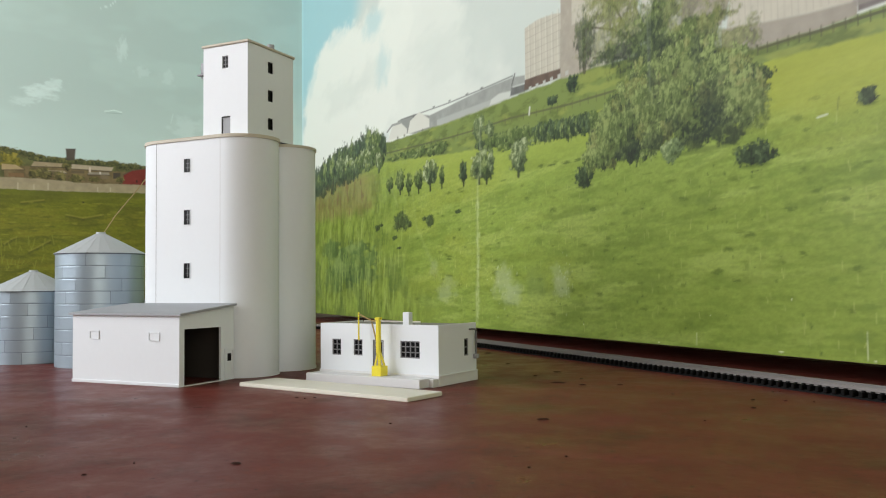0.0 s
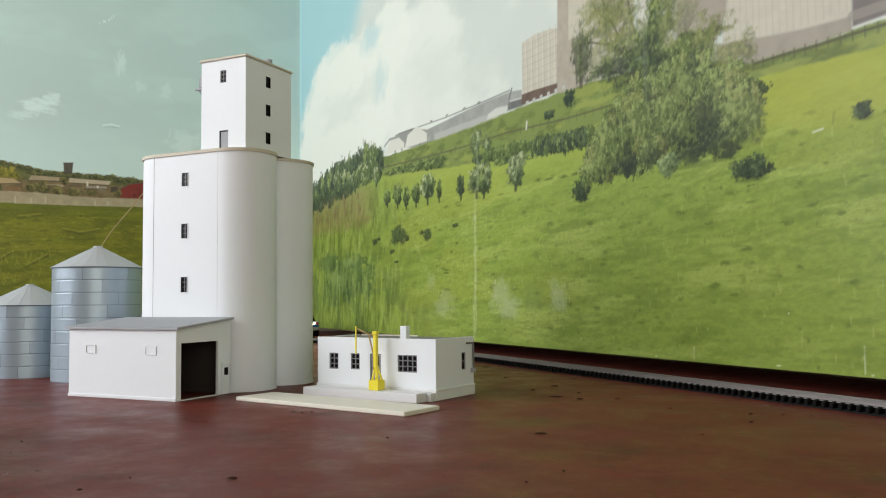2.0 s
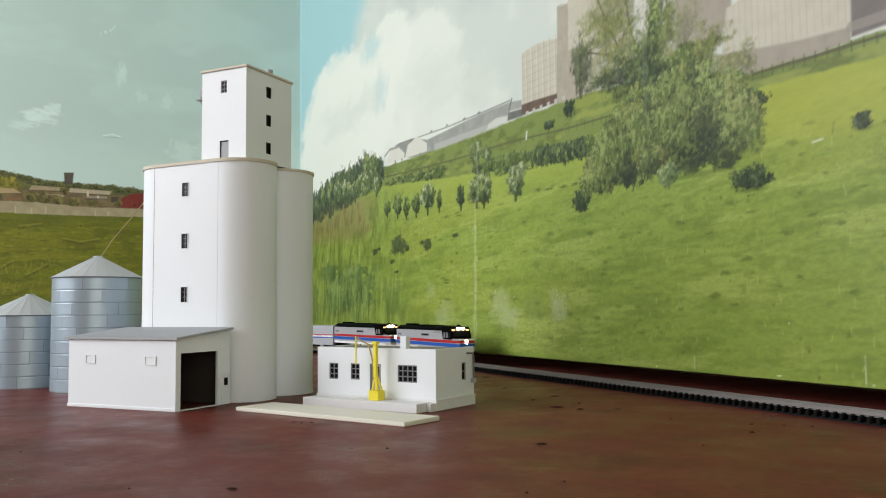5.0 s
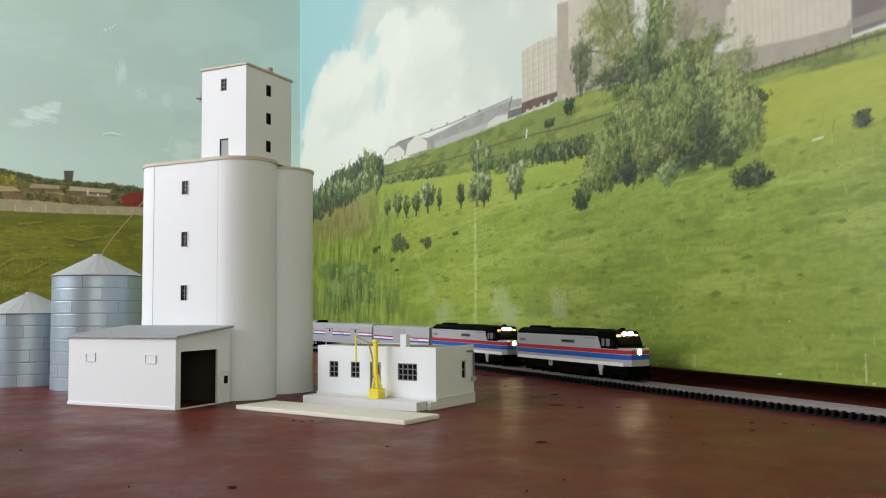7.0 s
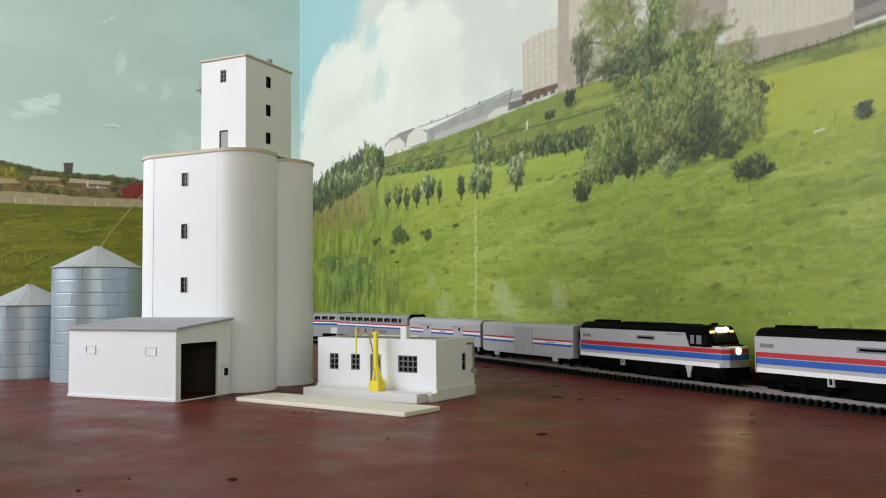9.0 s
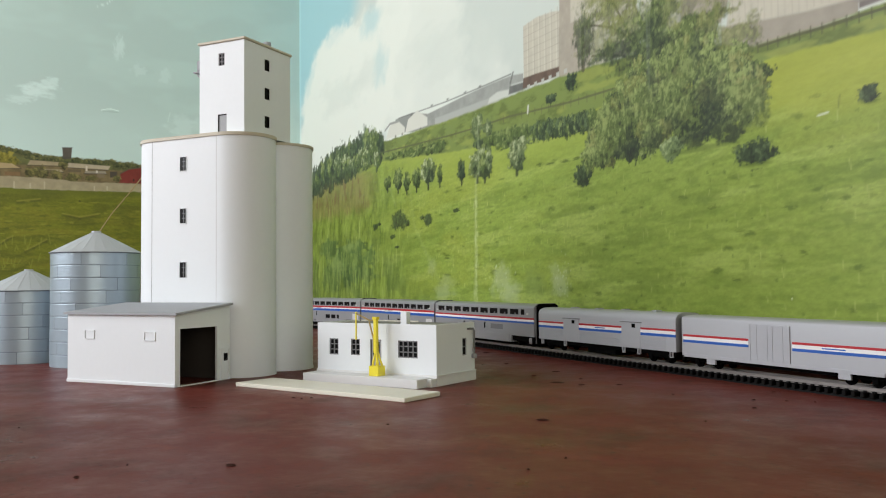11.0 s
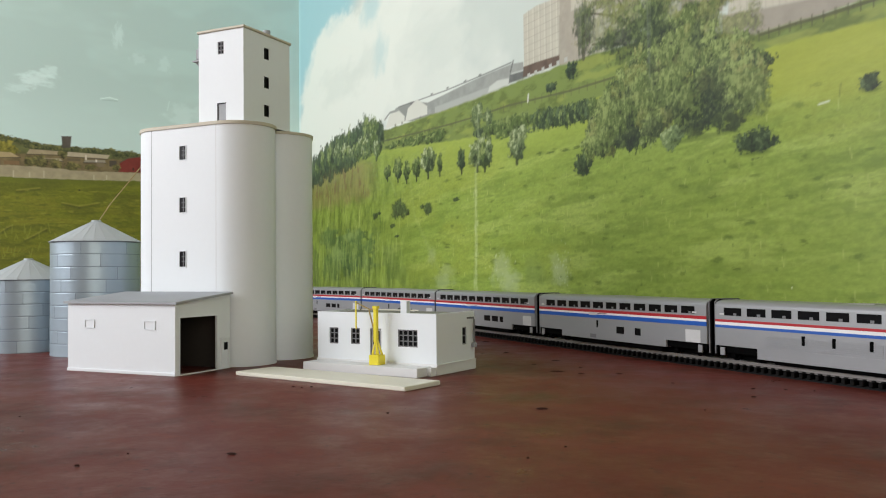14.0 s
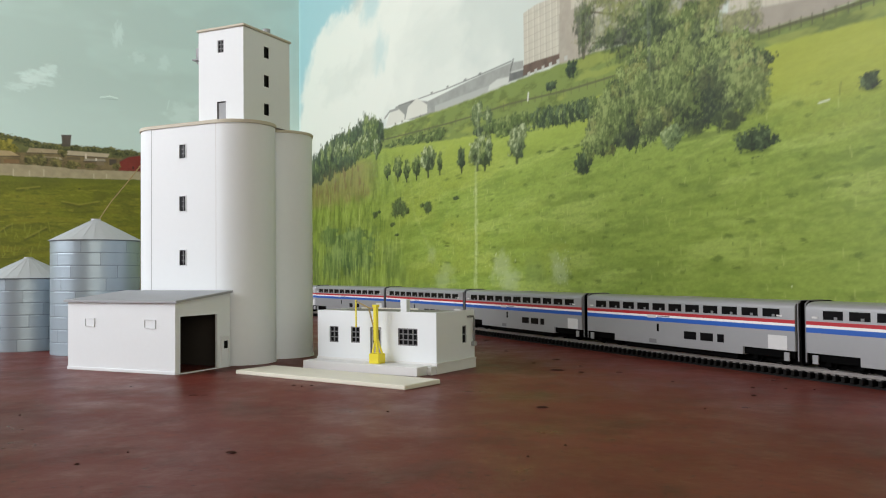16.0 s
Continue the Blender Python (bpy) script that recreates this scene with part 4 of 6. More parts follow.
class Print:
    """A printed sheet: a fine grid over the board, toned point by point with soft procedural shapes. a runs along the board, b up."""

    def __init__(self, a_stops, b_stops, gain):
        self.a, self.b = np.array(a_stops), np.array(b_stops)
        self.gain = np.array(gain)
        self.tone = np.zeros((len(self.b), len(self.a), 3))

    def window(self, a0, a1, b0, b1):
        i0, i1 = np.searchsorted(self.a, (a0, a1))
        j0, j1 = np.searchsorted(self.b, (b0, b1))
        area = (slice(j0, j1), slice(i0, i1))
        return (area, *np.meshgrid(self.a[area[1]], self.b[area[0]]))

    def whole(self):
        return self.window(-1e9, 1e9, -1e9, 1e9)

    def lay(self, area, mask, colour):
        m = np.clip(mask, 0, 1)[..., None]
        self.tone[area] = self.tone[area] * (1 - m) + colour * m

    def shade(self, area, mask, factor):
        m = np.clip(mask, 0, 1)[..., None]
        self.tone[area] *= 1 + m * (np.array(factor) - 1)

    def band(self, top, low, colour, soft=1.2, ragged=0.0, wave=9.0, seed=1, dapple=0.0):
        """Fills between two lines, each a short list of (a, b)."""
        ends = [p[0] for p in top]
        area, A, B = self.window(min(ends), max(ends), min(p[1] for p in low) - 8, max(p[1] for p in top) + 8)
        if A.size == 0:
            return
        t, l = (np.interp(A, [p[0] for p in q], [p[1] for p in q]) for q in (top, low))
        if ragged:
            t = t + ragged * 2 * (rough(A / wave, B / wave, seed) - 0.5)
            l = l + ragged * 2 * (rough(A / wave, B / wave, seed + 5) - 0.5)
        c = colour
        if dapple:
            c = colour * (1 + dapple * 2 * (rough(A / 7, B / 7, seed + 9, 5) - 0.5))[..., None]
        self.lay(area, ease(-soft, soft, t - B) * ease(-soft, soft, B - l), c)

    def line(self, points, width, colour, strength=1.0, soft=0.6):
        for (a0, b0), (a1, b1) in zip(points, points[1:]):
            r = width + soft + 0.5
            area, A, B = self.window(min(a0, a1) - r, max(a0, a1) + r, min(b0, b1) - r, max(b0, b1) + r)
            if A.size == 0:
                continue
            da, db = a1 - a0, b1 - b0
            f = np.clip(((A - a0) * da + (B - b0) * db) / (da * da + db * db), 0, 1)
            d = np.hypot(A - a0 - f * da, B - b0 - f * db)
            self.lay(area, strength * ease(width / 2 + soft, max(0, width / 2 - soft), d), colour)

    def poly(self, corners, colour, soft=0.7, dapple=0.0, seed=3):
        """A convex outline, counter-clockwise."""
        aa, bb = [p[0] for p in corners], [p[1] for p in corners]
        area, A, B = self.window(min(aa) - 2, max(aa) + 2, min(bb) - 2, max(bb) + 2)
        if A.size == 0:
            return
        m = np.ones_like(A)
        for (a0, b0), (a1, b1) in zip(corners, corners[1:] + corners[:1]):
            n = math.hypot(a1 - a0, b1 - b0)
            m = np.minimum(m, ease(-soft, soft, ((a1 - a0) * (B - b0) - (b1 - b0) * (A - a0)) / n))
        c = colour * (1 + dapple * 2 * (rough(A / 6, B / 6, seed, 5) - 0.5))[..., None] if dapple else colour
        self.lay(area, m, c)

    def glow(self, a, b, ra, rb, colour, strength=1.0, seed=1, ragged=0.25):
        """A soft-edged patch."""
        area, A, B = self.window(a - 1.6 * ra, a + 1.6 * ra, b - 1.6 * rb, b + 1.6 * rb)
        if A.size == 0:
            return
        d = np.hypot((A - a) / ra, (B - b) / rb) + ragged * 2 * (rough(A / ra * 2.2, B / rb * 2.2, seed) - 0.5)
        self.lay(area, strength * ease(1.15, 0.25, d), colour)

    def leafy(self, a, b, ra, rb, tones, seed=1, grain=2.6, droop=1.0, ragged=0.3, full=1.0, lean=0.0, light=0.0, edge=0.16):
        """A leafy mass: an uneven outline, light on its upper side, depth below, broken up in tufts."""
        area, A, B = self.window(a - 1.6 * ra, a + 1.6 * ra, b - 1.6 * rb, b + 1.6 * rb)
        if A.size == 0:
            return
        x, y = (A - a) / ra + lean * (B - b) / rb, (B - b) / rb
        d = np.hypot(x, y) + ragged * 2 * (rough(x * 2.1 + seed, y * 2.1, seed, 3) - 0.5)
        d = d + 0.24 * 2 * (rough(A / grain, B / (grain * droop), seed + 3, 3) - 0.5)
        m = full * ease(1.0 + edge, 1.0 - edge, d)
        k = 0.46 + light + 1.15 * (rough(A / (grain * 1.5), B / (grain * 1.5 * droop), seed + 7, 5, 0.7) - 0.5) + 0.17 * y - 0.12 * x
        deep, mid, pale = tones
        k = np.clip(k, 0, 1)[..., None]
        c = np.where(k < 0.5, deep + (mid - deep) * ease(0.05, 0.5, k), mid + (pale - mid) * ease(0.5, 0.95, k))
        self.lay(area, m, c)

    def sheet(self, name, put, mat, parent, label):
        """The print as one finely divided mesh with its tones as a colour layer."""
        A, B = np.meshgrid(self.a, self.b)
        nb, na = A.shape
        me = bpy.data.meshes.new(name)
        q = (np.arange(nb - 1)[:, None] * na + np.arange(na - 1)).ravel()
        me.from_pydata(np.stack(put(A.ravel(), B.ravel()), 1) * MM, [], np.stack((q, q + 1, q + 1 + na, q + na), 1))
        layer = me.color_attributes.new("print", "FLOAT_COLOR", "POINT")
        rgba = np.ones((nb * na, 4), np.float32)
        rgba[:, :3] = np.clip(self.tone.reshape(-1, 3) * self.gain, 0, 1)
        layer.data.foreach_set("color", rgba.ravel())
        me.materials.append(mat)
        ob = new(name, me)
        ob.parent = parent
        ob["label"] = label
        return ob


def print_material():
    m = bpy.data.materials.new("landscape_print")
    m.use_nodes = True
    nt, bs = m.node_tree, m.node_tree.nodes["Principled BSDF"]
    bs.inputs["Roughness"].default_value, bs.inputs["Specular IOR Level"].default_value = 0.42, 0.25
    at = nt.nodes.new("ShaderNodeAttribute")
    at.attribute_name = "print"
    nt.links.new(at.outputs["Color"], bs.inputs["Base Color"])
    co, n, bp = nt.nodes.new("ShaderNodeTexCoord"), nt.nodes.new("ShaderNodeTexNoise"), nt.nodes.new("ShaderNodeBump")
    n.inputs["Scale"].default_value, n.inputs["Detail"].default_value = 14, 3
    bp.inputs["Strength"].default_value, bp.inputs["Distance"].default_value = 0.25, 0.002
    nt.links.new(co.outputs["Object"], n.inputs["Vector"])
    nt.links.new(n.outputs["Fac"], bp.inputs["Height"])
    nt.links.new(bp.outputs["Normal"], bs.inputs["Normal"])
    return m


PRINTED = print_material()
right_board = part("backdrop_panel", Shape().box(CORNER, 1000, 38.0, 44.0, 10.2, 640), BOARD)
right_board.matrix_world = FRAME
tagged(right_board, "backdrop board with a glossy print of a green hillside under clouds", "backdrop", kind="structure")
left_board = part("backdrop_panel", Shape().box(CORNER - 6, CORNER, -1252, 44.0, 9.5, 640), BOARD)
left_board.matrix_world = FRAME
tagged(left_board, "backdrop board with a glossy print of a village above fields", "backdrop", kind="structure")

GRASS_DEEP, GRASS_MID, GRASS_PALE, GRASS_YELLOW = ink(112, 131, 54), ink(141, 159, 72), ink(164, 178, 92), ink(176, 178, 66)
LEAF = (ink(38, 50, 28), ink(82, 98, 50), ink(140, 152, 92))
LEAF_DARK = (ink(30, 40, 30), ink(56, 70, 46), ink(94, 110, 74))
LEAF_PALE = (ink(46, 58, 36), ink(100, 114, 72), ink(182, 188, 148))
WILLOW = (ink(42, 52, 32), ink(94, 108, 58), ink(152, 164, 100))
WILLOW_DARK = (ink(36, 44, 34), ink(64, 76, 48), ink(104, 116, 70))
WILLOW_OLIVE = (ink(76, 80, 46), ink(116, 122, 66), ink(150, 152, 96))
CONCRETE, CONCRETE_SHADE, CONCRETE_PALE = ink(196, 188, 174), ink(164, 154, 142), ink(214, 208, 196)
ROOF_TONE, ROOF_DARK, GABLE = ink(156, 156, 152), ink(104, 104, 102), ink(216, 213, 204)
RAIL_TONE, BROWN_TONE = ink(92, 90, 62), ink(104, 84, 74)


def spaced(*runs):
    out = []
    for lo, hi, step in runs:
        out += list(np.linspace(lo, hi, max(1, int(round((hi - lo) / step))), endpoint=False))
    return out + [runs[-1][1]]


def paint_sky(p):
    area, A, B = p.whole()
    p.tone[area] = ink(206, 211, 206)
    cloud = rough(A / 150, B / 90, 21, 5)
    p.lay(area, ease(0.45, 0.8, cloud), ink(226, 227, 221))
    p.lay(area, 0.8 * ease(0.5, 0.2, rough(A / 190, B / 110, 33, 4)), ink(194, 200, 198))
    # open blue at the corner, with the bright cumulus before it
    wob = 26 * (rough(A / 60, B / 46, 41, 4) - 0.5)
    gap = np.interp(B + wob, [200, 270, 330, 380, 430, 520], [-830, -800, -760, -690, -640, -600])
    blue = ease(40, -40, A - gap - 130) * ease(255, 340, B + wob)
    p.lay(area, blue, ink(160, 200, 208))
    edge = 18 * (rough(A / 34, B / 22, 45, 5) - 0.5)
    for a, b, ra, rb, s in ((-591, 306.3, 176.5, 74.1, 1.0), (-645, 253.4, 172.5, 60.6, 1.0), (-708, 307.8, 69.6, 63.8, 0.7), (-534, 266.2, 122.0, 62.2, 1.0), (-370, 270.1, 119.6, 88.8, 0.75), (-432, 341.3, 56.9, 44.2, 0.85), (-632, 345.3, 95.4, 41.4, 0.8)):
        d = np.hypot((A - a) / ra, (B - b) / rb) + edge / 55
        p.lay(area, s * ease(1.12, 0.86, d), ink(231, 232, 225))
    p.glow(-464, 301.4, 28.3, 32.5, ink(176, 205, 208), 0.55, 3)
    p.glow(-494, 358.9, 37.5, 22.7, ink(166, 202, 208), 0.6, 4)
    for k, (a, b, ra, rb) in enumerate(((-609, 295.4, 91.8, 29.5), (-524, 298.5, 59.4, 24.7), (-327, 288.7, 81.5, 22.7), (-289, 262.3, 62.2, 27.1), (-220, 260.8, 53.0, 30.1))):
        p.glow(a, b, ra, rb, ink(213, 217, 211), 0.5, 50 + k, 0.5)
    p.lay(area, 0.5 * ease(CORNER + 14, CORNER, A), ink(190, 224, 228))


def paint_ridge(p):
    """Factory sheds, tall concrete blocks and fences along the ridge."""
    p.band([(-333, 220.4), (-290, 221.1), (-243, 222.2), (-200, 222.2), (-166, 221.4), (-147, 218.9)], [(-333, 206.7), (-290, 204.8), (-221, 205.6), (-167, 206.4), (-148, 205.2)], ROOF_TONE, 0.8, dapple=0.12)
    p.band([(-418, 229.9), (-371, 228.7), (-333, 220.4)], [(-418, 215.6), (-371, 208.0), (-333, 206.7)], ROOF_TONE * 0.85, 1.0)
    p.line([(-409, 229.7), (-356, 227.1), (-290, 224.3), (-221, 223.2), (-166, 222.8)], 1.2, ROOF_DARK, 0.8)
    for x in ((-374, 226.8), (-323, 227.1), (-287, 226.0), (-250, 224.8), (-221, 224.2)):
        p.glow(x[0], x[1], 4, 1.3, ROOF_DARK, 0.8, 5)
    p.band([(-316, 212.7), (-221, 210.7), (-171, 209.2)], [(-316, 205.4), (-221, 204.6), (-171, 205.5)], ink(176, 176, 172), 1.0)
    p.poly([(-448, 211.7), (-393, 210.3), (-392, 216.9), (-411, 227.5), (-434, 225.9)], GABLE, 0.9)
    p.poly([(-391, 210.6), (-334, 208.7), (-334, 217.2), (-359, 228.8), (-383, 223.7)], GABLE, 0.9)
    p.line([(-449, 222.8), (-434, 227.8), (-410, 226.6)], 2.6, ROOF_TONE, 1)
    for x in ((-418, 211.3), (-399, 210.7), (-351, 208.1)):
        p.glow(x[0], x[1], 3, 2.2, ink(110, 112, 100), 0.8, 6)
    p.poly([(-207, 205.8), (-167, 205.4), (-168, 210.5), (-190, 212.8), (-204, 210.3)], ink(204, 204, 198), 1.0)
    p.poly([(-171, 206.4), (-141, 205.5), (-142, 212.2), (-169, 213.5)], ROOF_DARK, 1.0, 0.25)
    p.line([(-168, 215.2), (-163, 223.5)], 1.8, ROOF_DARK)
    p.line([(-166, 213.4), (-140, 211.7)], 1.4, ink(190, 190, 186))
    # tall block with its bays and floors
    p.poly([(-147, 209.6), (-55, 204.9), (-53, 265.8), (-79, 278.4), (-79, 250.9), (-146, 257.9)], CONCRETE, 0.8, 0.05)
    p.band([(-146, 257.0), (-126, 258.6), (-103, 256.4), (-78, 250.5)], [(-147, 210.5), (-127, 208.9), (-104, 209.9), (-79, 208.1)], CONCRETE, 0.8, dapple=0.06)
    for k in range(8):
        x = -140 + k * 8.4
        p.line([(x, 206), (x, 258)], 1.1, CONCRETE_PALE, 0.65, 0.5)
        p.line([(x + 2, 206), (x + 2, 258)], 0.8, CONCRETE_SHADE, 0.5, 0.5)
    for k in range(8):
        z = 213 + k * 5.8
        p.line([(-146, z), (-70, z - 0.6)], 0.5, CONCRETE_SHADE, 0.45, 0.4)
    p.poly([(-95, 203.5), (-55, 201.7), (-53, 273.8), (-93, 279.2)], CONCRETE_SHADE * 1.12, 1.0, 0.1)
    p.line([(-95, 206.0), (-94, 240.9)], 1.0, CONCRETE_SHADE * 0.9, 0.6)
    p.poly([(-79, 240.9), (-49, 238.6), (-48, 287.9), (-78, 295.0)], CONCRETE, 1.0, 0.06)
    p.poly([(-148, 206.6), (-95, 205.2), (-95, 212.0), (-127, 214.2), (-147, 214.8)], BROWN_TONE, 0.7, 0.2)
    for k in range(6):
        x, z = -141 + 10.5 * k, 206.2 + 0.1 * k
        p.poly([(x, z - 1.6), (x + 4, z - 1.5), (x + 4, z + 1.7), (x, z + 1.6)], ink(186, 184, 178), 0.5)
    # blocks behind and beyond the large tree
    p.poly([(-55, 201.7), (-3, 200.4), (-1, 277.9), (-53, 289.9)], CONCRETE * 0.97, 1.0, 0.1)
    p.poly([(-45, 215.3), (-2, 215.2), (-2, 223.3), (-45, 223.2)], CONCRETE_PALE, 1.0, 0.08)
    p.poly([(1, 210.5), (38, 203.8), (40, 260.1), (2, 274.3)], ink(206, 202, 194), 1.0, 0.05)
    p.poly([(38, 200.3), (72, 197.9), (85, 220.0), (86, 242.6), (40, 260.1)], CONCRETE_SHADE, 1.0, 0.08)
    p.poly([(58, 184.8), (162, 180.0), (163, 219.1), (86, 249.0), (81, 220.1), (58, 216.7)], CONCRETE * 1.02, 1.0, 0.06)
    for k in range(30):
        x = 40 + 4.6 * k
        p.line([(x, 188), (x, 240)], 0.6, CONCRETE_SHADE, 0.3, 0.5)
    p.band([(72, 195.2), (105, 190.2), (131, 186.8), (162, 184.4)], [(71, 179.4), (105, 176.6), (131, 176.2), (162, 177.2)], CONCRETE_SHADE * 0.98, 1.0, dapple=0.08)
    p.poly([(162, 178.9), (187, 179.5), (188, 209.1), (163, 219.1)], ink(118, 108, 106), 1.0, 0.12)
    p.line([(162, 184.4), (188, 184.2)], 5, ink(150, 142, 134), 0.7)


def paint_meadow(p):
    upper = [(CORNER, 216), (-710, 199.5), (-567, 206.9), (-458, 211.4), (-393, 209.0), (-333, 206.7), (-221, 204.6), (-148, 205.2), (-95, 203.9), (-28, 201.4), (35, 194.3), (97, 177.7), (131, 176.8), (158, 177.2), (178, 177.6), (420, 158), (1000, 130)]
    floor_line = [(CORNER, 9), (1000, 9)]
    p.band(upper, floor_line, ink(124, 138, 72), 1.2, 1.0, 14, 61)
    area, A, B = p.whole()
    # rough upper slope, darker among the shrubs
    top = np.interp(A, [q[0] for q in upper], [q[1] for q in upper])
    below = ease(1, -2, B - top)
    p.lay(area, below * ease(0.42, 0.75, rough(A / 20, B / 7, 63, 5)), ink(104, 116, 58))
    p.lay(area, below * 0.7 * ease(0.6, 0.85, rough(A / 30, B / 9, 64, 4)), ink(150, 158, 78))
    # mown meadow: a pale even sward, streaked along the slope
    rim = [(CORNER, 190), (-710, 172.4), (-459, 188.9), (-357, 180.5), (-287, 175.0), (-222, 170.6), (-139, 166.2), (-89, 167.3), (-46, 171.1), (-9, 168.4), (97, 168.6), (124, 167.5), (151, 166.7), (178, 165.4), (420, 142), (1000, 118)]
    edge = np.interp(A, [q[0] for q in rim], [q[1] for q in rim]) + 2.0 * (rough(A / 12, B / 9, 66) - 0.5)
    sward = ease(1.2, -1.2, B - edge)
    slope = B - 0.045 * A
    c = np.empty(A.shape + (3,))
    c[:] = GRASS_MID
    for scale_a, scale_b, seed, amount, tone in ((70, 12, 71, 0.75, GRASS_PALE), (46, 7, 72, 0.6, GRASS_DEEP), (16, 2.6, 73, 0.55, ink(120, 141, 60)), (130, 30, 74, 0.5, ink(150, 160, 66))):
        m = (amount * ease(0.48, 0.85, rough(A / scale_a, slope / scale_b, seed, 4)))[..., None]
        c = c * (1 - m) + tone * m
    c *= (1 + 0.30 * (rough(A / 3.2, slope / 1.5, 75, 4, 0.7) - 0.5) + 0.12 * (rough(A / 1.6, B / 1.4, 76, 3, 0.7) - 0.5))[..., None]
    # brighter under the hedges, deeper towards the bottom on the near side
    m = (0.6 * ease(46, 4, edge - B) * ease(-460, -380, A))[..., None]
    c = c * (1 - m) + ink(160, 172, 76) * m
    m = (0.2 * ease(-60, 160, A) * ease(130, 30, B))[..., None]
    c = c * (1 - m) + ink(126, 138, 54) * m
    p.lay(area, sward, c)
    yellow = ease(60, 110, A) * ease(44, 12, edge - B + 10 * (rough(A / 40, B / 9, 77) - 0.5)) * sward
    p.lay(area, 0.45 * yellow, ink(176, 174, 62) * (1 + 0.25 * (rough(A / 9, slope / 2.4, 78, 4) - 0.5))[..., None])
    p.lay(area, 0.5 * sward * ease(-75, -50, A) * ease(-10, -30, A) * ease(30, 6, edge - B), GRASS_YELLOW)
    # tussocks and seed heads
    spot_rng = random.Random(11)
    for k in range(150):
        a, b = spot_rng.uniform(-420, 185), spot_rng.uniform(24, 150)
        near = 1 if a > -150 else 1.5
        p.glow(a, b, spot_rng.uniform(2, 6) * near, spot_rng.uniform(0.8, 1.8), GRASS_DEEP * spot_rng.uniform(0.55, 0.85), spot_rng.uniform(0.3, 0.75), k, 0.5)
    for k in range(260):
        a, b, h = spot_rng.uniform(-420, 185), spot_rng.uniform(14, 130), spot_rng.uniform(1.5, 6)
        p.line([(a, b), (a + spot_rng.uniform(-1, 1), b + h)], 0.5, ink(186, 192, 112), spot_rng.uniform(0.2, 0.5), 0.5)
    for k, (a, b) in enumerate(((-124, 141.7), (-108, 140.5), (-89, 139.6), (-73, 139.5))):
        p.glow(a, b, 7, 1.6, ink(80, 96, 42), 0.8, k + 30, 0.5)
    for k, (a, b) in enumerate(((-146, 118.2), (-109, 106.0), (-55, 101.8), (38, 100.5), (118, 87.5), (136, 95.3), (152, 89.5), (74, 68.2), (65, 55.5), (91, 75.2), (158, 55.3), (-84, 44.5), (-50, 41.8), (-268, 100.9), (-280, 93.6))):
        p.glow(a, b, 5, 2.0, ink(92, 110, 46), 0.75, k + 70, 0.5)


def paint_reeds(p):
    """Tall reeds by the corner: brown heads above, green stems with shrubs below."""
    area, A, B = p.window(CORNER, -250, 9, 200)
    wild = ease(-330, -520, A + 60 * (rough(A / 60, B / 40, 81) - 0.5) - 0.9 * (110 - B) * ease(120, 20, B))
    streak = rough(A / 9 - B / 60, B / 20, 82, 5, 0.65)
    c = GRASS_DEEP * 0.78 + (GRASS_MID * 1.06 - GRASS_DEEP * 0.78) * ease(0.2, 0.85, streak)[..., None]
    p.lay(area, wild * 0.85 * ease(190, 165, B), c)
    p.lay(area, wild * ease(0.5, 0.75, rough(A / 34, B / 24, 83, 4)) * ease(130, 90, B) * 0.5, ink(88, 108, 62))
    brown = ease(-455, -540, A) * ease(128, 150, B + 14 * (rough(A / 20, B / 12, 84) - 0.5)) * ease(193, 180, B + 0.035 * (A + 600))
    p.lay(area, 0.7 * brown * (0.45 + 0.55 * streak), ink(142, 124, 84))
    p.lay(area, 0.6 * brown * ease(0.55, 0.8, rough(A / 5, B / 16, 85, 3)), ink(118, 96, 66))
    reed_rng = random.Random(5)
    for k in range(420):
        a, b = reed_rng.uniform(-760, -400), reed_rng.uniform(14, 140)
        if reed_rng.random() < (a + 760) / 460:
            continue
        h, tilt = reed_rng.uniform(8, 24), reed_rng.uniform(-3, 5)
        tone = (ink(176, 188, 110), ink(150, 170, 84), ink(86, 106, 50))[k % 3]
        p.line([(a, b), (a + tilt, b + h)], 1.8, tone, reed_rng.uniform(0.25, 0.6), 1.0)
    for k, (a, b, ra, rb) in enumerate(((-580, 77.5, 65.1, 18.6), (-528, 64.6, 47.6, 12.3), (-632, 60.3, 51.9, 19.4), (-499, 82.1, 22.5, 9.3), (-552, 94.3, 33.0, 8.4), (-648, 98.3, 33.9, 13.6))):
        p.leafy(a, b, ra, rb, (ink(62, 84, 52), ink(96, 120, 68), ink(138, 158, 92)), 300 + k, 9, 1.8, 0.5, 0.75, edge=0.35)
    for k in range(160):
        a, b = reed_rng.uniform(-720, -430), reed_rng.uniform(12, 80)
        p.line([(a, b), (a + reed_rng.uniform(-3, 4), b + reed_rng.uniform(10, 26))], 1.6, ink(168, 184, 102), reed_rng.uniform(0.2, 0.5), 1.0)


